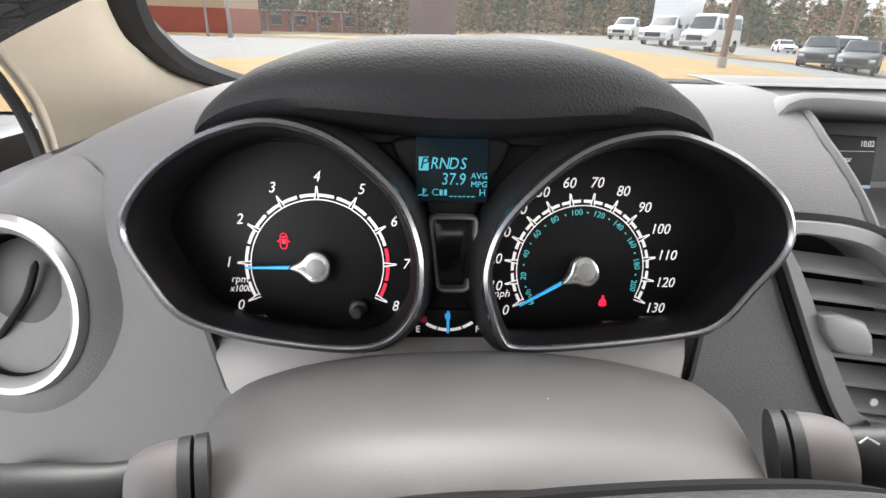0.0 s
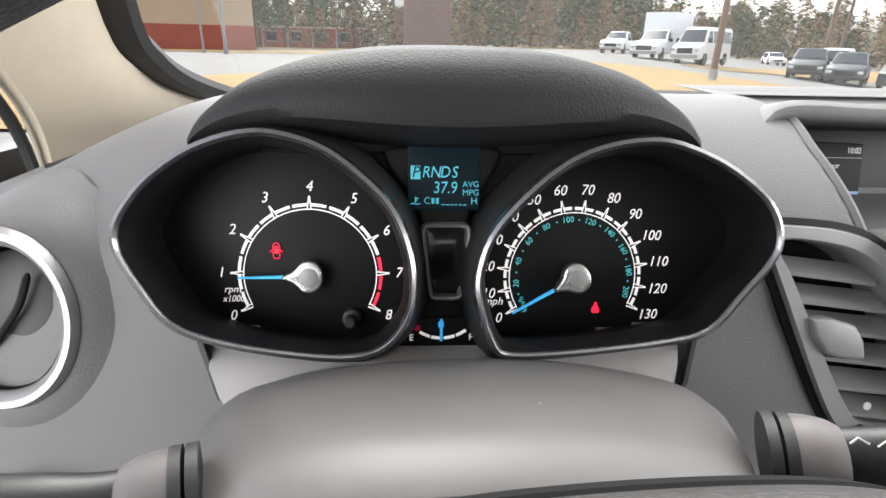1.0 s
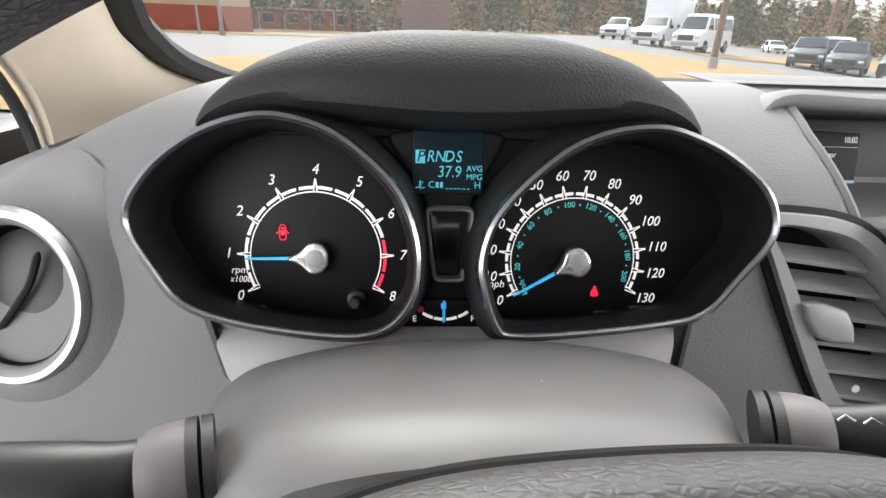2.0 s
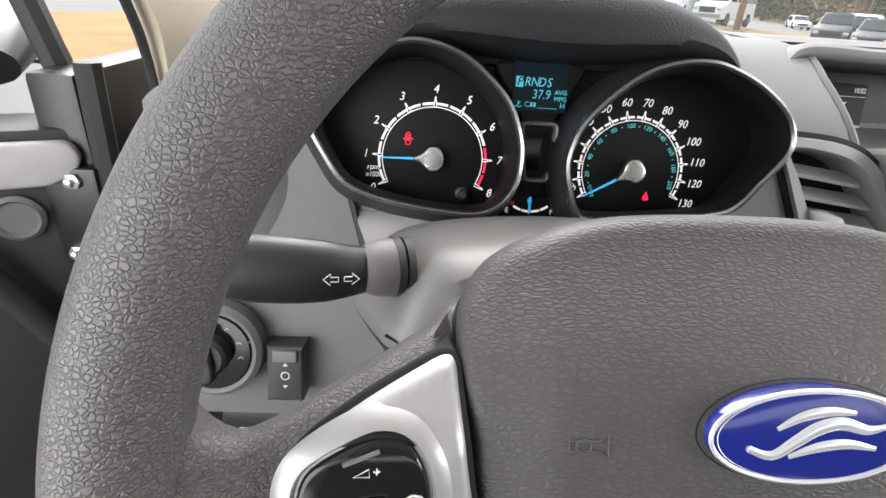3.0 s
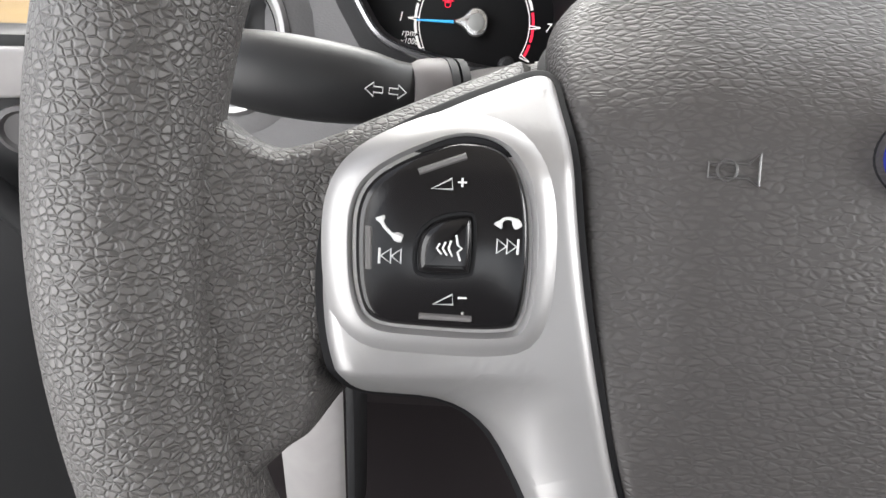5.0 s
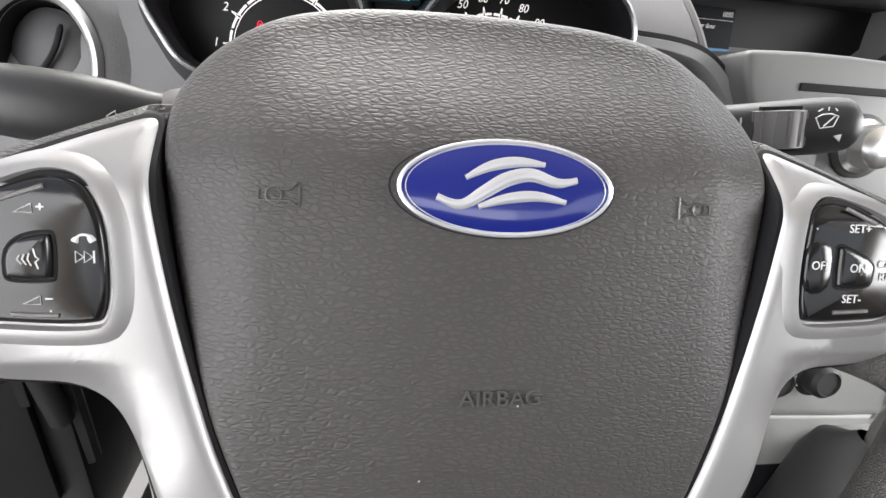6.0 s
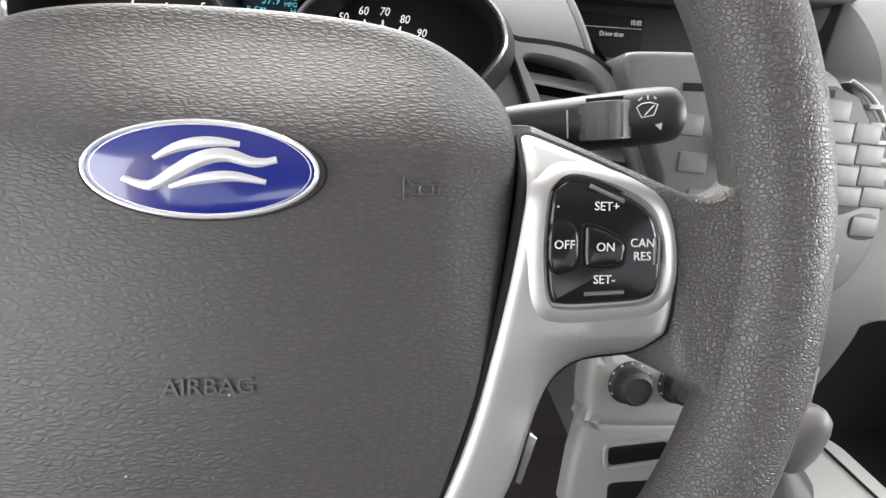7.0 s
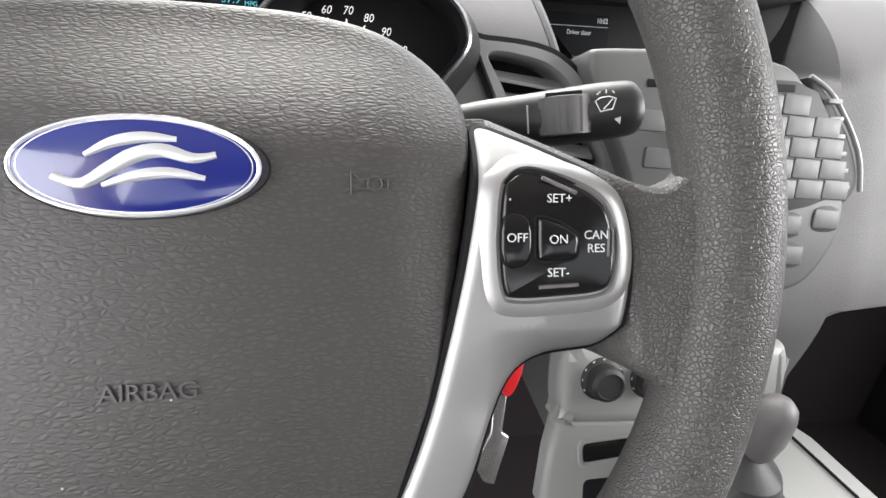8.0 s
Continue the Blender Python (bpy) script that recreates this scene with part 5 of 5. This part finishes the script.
PADO = [(p.x, p.y) for p in spline([(x, y, 0) for x, y in half + [(-x, y) for x, y in half[-2:0:-1]]], 6)]


def pad_w(x, y):
    """Rise of the airbag cover at a point inside its outline."""
    r = math.sqrt((x / 0.105) ** 2 + ((y + 0.022) / 0.115) ** 2)
    return 0.0082 - 0.0070 * smooth01(r * 0.92) - 0.0310 * smooth01((y - 0.034) / 0.066) - 0.005 * smooth01((abs(x) - 0.06) / 0.035) * smooth01((y - 0.03) / 0.04) - 0.23 * max(0.0, math.sqrt((abs(x) - 0.071) ** 2 + 9e-6) + abs(x) - 0.071) * 0.5 * smooth01((y + 0.06) / 0.06)


prof = [(0.95, -0.0200), (0.985, -0.0165), (0.999, -0.0115), (1.0, -0.0085), (0.998, -0.006), (0.992, -0.0032), (0.982, -0.0013), (0.968, -0.0003), (0.95, 0.0), *[(0.93 - 0.02 * k, 0.0) for k in range(43)], (0.05, 0.0)]
bm = loft([[(x * s, (y + 0.015) * s - 0.015, (pad_w(x * s, (y + 0.015) * s - 0.015) + w)) for x, y in PADO] for s, w in prof], cap1=True)
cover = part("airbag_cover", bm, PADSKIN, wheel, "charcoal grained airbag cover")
part("cover_gap", loft([[(x * q, (y + 0.015) * q - 0.015, pad_w(x, y) + w) for x, y in PADO for q in [k - 0.02 * smooth01((y - 0.055) / 0.012)]] for k, w in ((0.96, -0.0135), (1.004, -0.0185), (0.99, -0.024))]), DARK, wheel)


part("hub", disc_rings((0, 0, -0.095), [(0.040, 0), (0.048, 0.03), (0.055, 0.06), (0.05, 0.085)], 36), BLACK, wheel, "black plastic hub cover")


def fall(y, s):
    """The spokes fall away from the driver towards the top of the hub."""
    q = y - 0.026
    return 0.0 if q < 0 else -s * (q * q / 0.024 if q < 0.012 else q - 0.006)


SILL = [(98.5, 53, 8), (126, 40.5, 14), (146, 28, 14), (150.5, 8, 22), (149, -13, 14), (143, -26, 5), (114, -29.5, 14), (102, -49, 20), (92, -73, 10), (62, -124), (46, -122), (58, -99, 10), (79.5, -51, 20), (91, -5, 20), (95.5, 20, 20), (98, 40, 20)]
BTNR = [(112.7, 34.8), (123.4, 32.4), (133.2, 28.0), (139.4, 22.3), (142.4, 11.2), (142.1, -0.3), (137.6, -5.1), (123.4, -6.5), (108.3, -6.7), (104.3, -3.6), (102.9, 10.3), (103.8, 26.6), (106.5, 31.9)]
BTNL = [(120.5, 33.5), (130, 30.5), (138.5, 25.5), (142.2, 20), (143, 12), (142, 1), (138.5, -5), (128, -6.5), (112, -6.8), (107, -4), (105.8, 8), (107.2, 22), (112, 31)]
ARMTOP = [(84, 65), (92.6, 61.5), (104, 56), (124, 46), (144.7, 35), (152, 31.4), (157, 29.8), (161, 30.4), (165, 32.4), (169, 35.5), (174, 40)]
ARMBOT = [(84, -18), (112, -29), (140, -30), (149, -32.5), (155, -35.5), (160, -39.5), (166, -46), (174, -55)]
def foot(x, y):
    """Bevelled lower face of the spoke trim."""
    return -1.15 * max(0.0, -0.0172 - y) * smooth01((abs(x) - 0.094) / 0.034)


for sx, SIL, BTN, sl, base in ((1, SILL, BTNR, 0.86, 0.002), (-1, SILL, BTNL, 0.86, 0.002)):
    cross = [sx * (0.100 + 0.0025 * k) for k in range(8)]
    cuts = [-0.0245, -0.0215, -0.0185, -0.0165] + [0.002 * k for k in range(13, 27)]
    trim = part("spoke_trim", bent(sliced(slab([(sx * x, y) for x, y in poly(SIL)], -0.020, 0.0012, 0.0045, 5), xs=cross, ys=cuts), lambda x, y: fall(y, sl) + base + foot(x, y)), SILVER, wheel, "satin silver spoke trim")
    part("trim_joint", bent(sliced(slab(inset([(sx * x, y) for x, y in poly(SIL)], -0.0011), -0.020, -0.0012, 0.0004, 2), xs=cross, ys=cuts), lambda x, y: fall(y, sl) + base + foot(x, y)), DARK, trim)
    b = outline(BTN, 5, sx)
    lip = loft([[(x, y, w + fall(y, sl) + base) for x, y in inset(b, q)] for q, w in ((-0.0066, 0.0004), (-0.0056, 0.0012), (-0.0038, 0.0024), (-0.0022, 0.0030), (-0.0011, 0.0031), (-0.0003, 0.0016), (0.0, -0.001))])
    part("panel_surround", lip, SILVER, trim)
    part("panel_gap", moved(slab(inset(b, -0.0004), -0.004, 0.0006, 0.0003), 0, 0, base), DARK, trim)
    pan = part("button_panel", bent(sliced(slab(inset(b, 0.0005), -0.004, 0.0030, 0.0018, 4), ys=cuts[4:9]), lambda x, y: fall(y, sl)), GLOSS, wheel, "glossy black button panel", m=pose(0, 0, base))
    rings = []
    for k in range(70):
        u = 84 + 1.5 * k
        t, o = steps(u, ARMTOP) * MM, steps(u, ARMBOT) * MM
        x = sx * (u if u < 122 else 122 + (u - 122) * 1.03) * MM
        mid = max(min(0.026, t - 0.008), o + 0.008)
        row = [(o + 0.004, -0.020), (o, -0.014), (o, -0.006), (o + 0.0012, -0.0025), (o + 0.004, -0.0004)]
        row += [(o + 0.008 + (mid - o - 0.008) * q, 0.0) for q in (0.0, 0.17, 0.33, 0.5, 0.67, 0.83, 1.0)]
        row += [(y, fall(y, sl)) for y in [mid + (t - 0.006 - mid) * q for q in (0.2, 0.4, 0.6, 0.8, 1.0)]]
        row += [(t - q, fall(t, sl) + w) for q, w in ((0.0028, 0.0008), (0.0008, -0.0012), (0.0, -0.0045), (0.0, -0.012), (0.004, -0.020))]
        ring = []
        for y, w in row:
            r = math.hypot(x - RU, y - RC)
            lift = -0.016 * smooth01((0.106 - abs(x)) / 0.008) + (0.0140 - base) * smooth01((r - 0.147) / 0.040) - 0.9 * max(0.0, r - 0.1865)
            ring.append((x, y, w + base - 0.0022 + lift + (foot(x, y) - 0.006 * smooth01((-0.008 - y) / 0.006)) * smooth01((0.153 - abs(x)) / 0.008)))
        rings.append(ring)
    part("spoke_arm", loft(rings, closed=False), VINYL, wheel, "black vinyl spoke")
    if sx > 0:
        for txt, x, y in (("SET+", 122.6, 25.4), ("OFF", 108.5, 13.0), ("SET-", 122.4, 1.8), ("CAN", 135.2, 13.7), ("RES", 135.2, 9.4)):
            part("key_text", moved(letters(txt, 0.0040, 0.0001), x * MM, y * MM, 0.0038 if txt == "OFF" else 0.0032), PRINT, pan)
        cb = part("centre_key", slab(outline([(115.8, 19.4), (122.5, 17.5), (128.3, 14.1), (128.7, 9.8), (127.0, 6.4), (116.7, 6.0), (115.4, 8.4), (115.2, 16.0)], 4), 0.002, 0.0046, 0.0014), GLOSS, pan)
        part("key_gap", tube([(*p, 0.0030) for p in outline([(115.4, 19.9), (122.5, 18.0), (128.7, 14.1), (129.3, 9.8), (127.3, 6.0), (116.5, 5.5), (114.9, 8.4), (114.7, 16.0)], 4)], 0.0005, 6, True), DARK, pan)
        part("key_text", moved(letters("ON", 0.0040, 0.0001), 0.1218, 0.0124, 0.0048), PRINT, cb)
        part("off_pad", slab(outline([(104.3, 19.9), (112.7, 18.9), (112.7, 5.5), (104.3, 4.5)], 3), 0.002, 0.0036, 0.0012), GLOSS, pan)
        part("rib", tube([(0.1167, 0.0319, 0.003), (0.1283, 0.0272, 0.003)], 0.0007, 6), COLLAR, pan)
        part("rib", tube([(0.1158, -0.0028, 0.003), (0.1292, -0.0022, 0.003)], 0.0007, 6), COLLAR, pan)
        for q in (0, 1.6):
            part("rib", tube([((139.5 + q) * MM, 0.0160, 0.003), ((139.5 + q) * MM, 0.0068, 0.003)], 0.00045, 6), COLLAR, pan)
    else:
        cb = part("centre_key", slab(outline([(-129.2, 13.0), (-126, 16.3), (-120.4, 17.6), (-119, 16), (-119, 7.6), (-120.4, 6), (-128, 6), (-129.6, 7.6)], 4), 0.002, 0.0050, 0.0016), GLOSS, pan)
        part("key_gap", tube([(*p, 0.0030) for p in outline([(-129.7, 13.3), (-126.2, 16.9), (-120.1, 18.2), (-118.4, 16.3), (-118.4, 7.2), (-120.1, 5.4), (-128.4, 5.4), (-130.2, 7.3)], 4)], 0.0005, 6, True), DARK, pan)
        part("voice_mark", merge(*[tube([(-0.1232 - 0.0011 * k, 0.0128 - 0.0003 * k, 0.0052), (-0.1236 - 0.0012 * k, 0.0112, 0.0052), (-0.1228 - 0.0011 * k, 0.0096 + 0.0002 * k, 0.0052)], 0.00022, 4) for k in range(3)],
             tube([(-0.1222, 0.0140, 0.0052), (-0.1218, 0.0120, 0.0052), (-0.1210, 0.0113, 0.0052), (-0.1218, 0.0105, 0.0052), (-0.1212, 0.0088, 0.0052)], 0.00022, 4)), PRINT, cb)
        for x, y, sg in ((-124.8, 24.0, 1), (-123.6, 0.2, -1)):
            part("volume_mark", tube([((x - 2.6) * MM, (y - 1.0) * MM, 0.0032), ((x + 1.6) * MM, (y - 1.0) * MM, 0.0032), ((x + 1.4) * MM, (y + 1.2) * MM, 0.0032)], 0.00022, 4, True), PRINT, pan)
            part("volume_sign", merge(box((x + 2.6) * MM, (x + 4.4) * MM, (y + 0.3) * MM, (y + 0.7) * MM, 0.0028, 0.0034), *([box((x + 3.3) * MM, (x + 3.7) * MM, (y - 0.4) * MM, (y + 1.4) * MM, 0.0026, 0.0033)] if sg > 0 else [])), PRINT, pan)
        part("call_mark", tube(spline([(-0.1376, 0.0170, 0.0032), (-0.1368, 0.0152, 0.0032), (-0.1350, 0.0134, 0.0032), (-0.1330, 0.0126, 0.0032)], 3, False), 0.0006, 6, taper=[1.6, 1.6, 0.7, 0.6, 0.6, 0.6, 0.7, 1.6, 1.6, 1.4]), PRINT, pan)
        part("call_mark", tube(spline([(-0.1136, 0.0158, 0.0032), (-0.1124, 0.0174, 0.0032), (-0.1104, 0.0174, 0.0032), (-0.1092, 0.0158, 0.0032)], 3, False), 0.0006, 6, taper=[1.6, 1.5, 0.7, 0.6, 0.6, 0.6, 0.7, 1.5, 1.6, 1.4]), PRINT, pan)
        for x0, sg in ((-0.1352, -1), (-0.1114, 1)):
            y0 = 0.0090 if sg < 0 else 0.0118
            part("skip_mark", merge(*[tube([(x0 + sg * (q - 0.0012), y0 + 0.0015, 0.0032), (x0 + sg * (q + 0.0008), y0, 0.0032), (x0 + sg * (q - 0.0012), y0 - 0.0015, 0.0032)], 0.00022, 4, True) for q in (-0.0009, 0.0012)],
                 tube([(x0 + sg * 0.0023, y0 + 0.0016, 0.0032), (x0 + sg * 0.0023, y0 - 0.0016, 0.0032)], 0.00026, 4)), PRINT, pan)
        part("rib", tube([(-0.1302, 0.0262, 0.0030), (-0.1207, 0.0298, 0.0026)], 0.0007, 6), COLLAR, pan)
        part("rib", tube([(-0.1290, -0.0034, 0.003), (-0.1180, -0.0038, 0.003)], 0.0007, 6), COLLAR, pan)
        part("rib", tube([(-0.1398, 0.0150, 0.003), (-0.1396, 0.0062, 0.003)], 0.0007, 6), COLLAR, pan)

# badge: blue oval, silver edge and a flowing silver stroke
BW = 0.0058


def ell(k, n=56):
    return [(0.0008 + 0.0318 * k * math.cos(2 * math.pi * i / n), 0.0338 + 0.0135 * k * math.sin(2 * math.pi * i / n)) for i in range(n)]


badge = part("badge", loft([[(x, y, BW + w) for x, y in ell(k)] for k, w in ((1.0, -0.006), (1.0, 0.0010), (0.985, 0.0016), (0.95, 0.0018), (0.6, 0.0024), (0.2, 0.0026))], cap1=True), BADGE, wheel, "blue enamel oval badge")
part("badge_edge", tube([(x, y, BW + 0.0016) for x, y in ell(0.985)], 0.0007, 8, True), BADGESILVER, badge, "silver badge edge")
part("badge_inner_edge", tube([(x, y, BW + 0.0018) for x, y in ell(0.93)], 0.00018, 6, True), BADGESILVER, badge)
part("badge_seat", loft([[(x, y, pad_w(x, y) + w) for x, y in ell(k)] for k, w in ((1.10, -0.0004), (1.06, 0.0002), (1.02, -0.002), (1.0, -0.006))]), DARK, wheel)


def stroke(pts, r, taper=None):
    P = [p * MM for p in spline([(x, y, 0) for x, y in pts], 5, False)]
    n = len(P)
    return tube([(p.x, p.y, BW + 0.0026) for p in P], r, 6, flat=0.4, taper=[0.35 + 0.65 * math.sin(math.pi * min(max(i / (n - 1), 0.06), 0.94)) for i in range(n)])


part("badge_stroke", stroke([(-20, 31), (-13, 29), (-6, 33), (0, 36.5), (7, 38), (15, 36), (21, 37)], 0.0021), BADGESILVER, badge, "silver flourish")
part("badge_stroke", stroke([(-12, 36.5), (-5, 40), (3, 41.5), (11, 41)], 0.0016), BADGESILVER, badge, "silver flourish")
part("badge_stroke", stroke([(-8, 28.5), (0, 31), (9, 32), (18, 30.5)], 0.0016), BADGESILVER, badge, "silver flourish")
air = letters("AIRBAG", 0.0070, 0.0003, narrow=1.05)
for v in air.verts:
    x, y = v.co.x + 0.0017, v.co.y - 0.0284
    v.co = (x, y, pad_w(x, y) + 0.00040 + v.co.z)
part("embossed_text", air, EMBOSS, wheel, "embossed lettering")
for sx in (1, -1):
    P = [(sx * 0.0575, 0.0335), (sx * 0.0575, 0.0265), (sx * 0.0600, 0.0282), (sx * 0.0685, 0.0282), (sx * 0.0685, 0.0312), (sx * 0.0600, 0.0312)]
    part("horn_mark", tube([(x, y, pad_w(x, y) + 0.0002) for x, y in P], 0.0003, 5, True), EMBOSS, wheel, "embossed horn symbol")
    P = [(sx * (0.0645 + 0.0022 * math.cos(t)), 0.0297 + 0.0022 * math.sin(t)) for t in [2 * math.pi * k / 14 for k in range(14)]]
    part("horn_mark", tube([(x, y, pad_w(x, y) + 0.0003) for x, y in P], 0.0003, 5, True), EMBOSS, wheel)
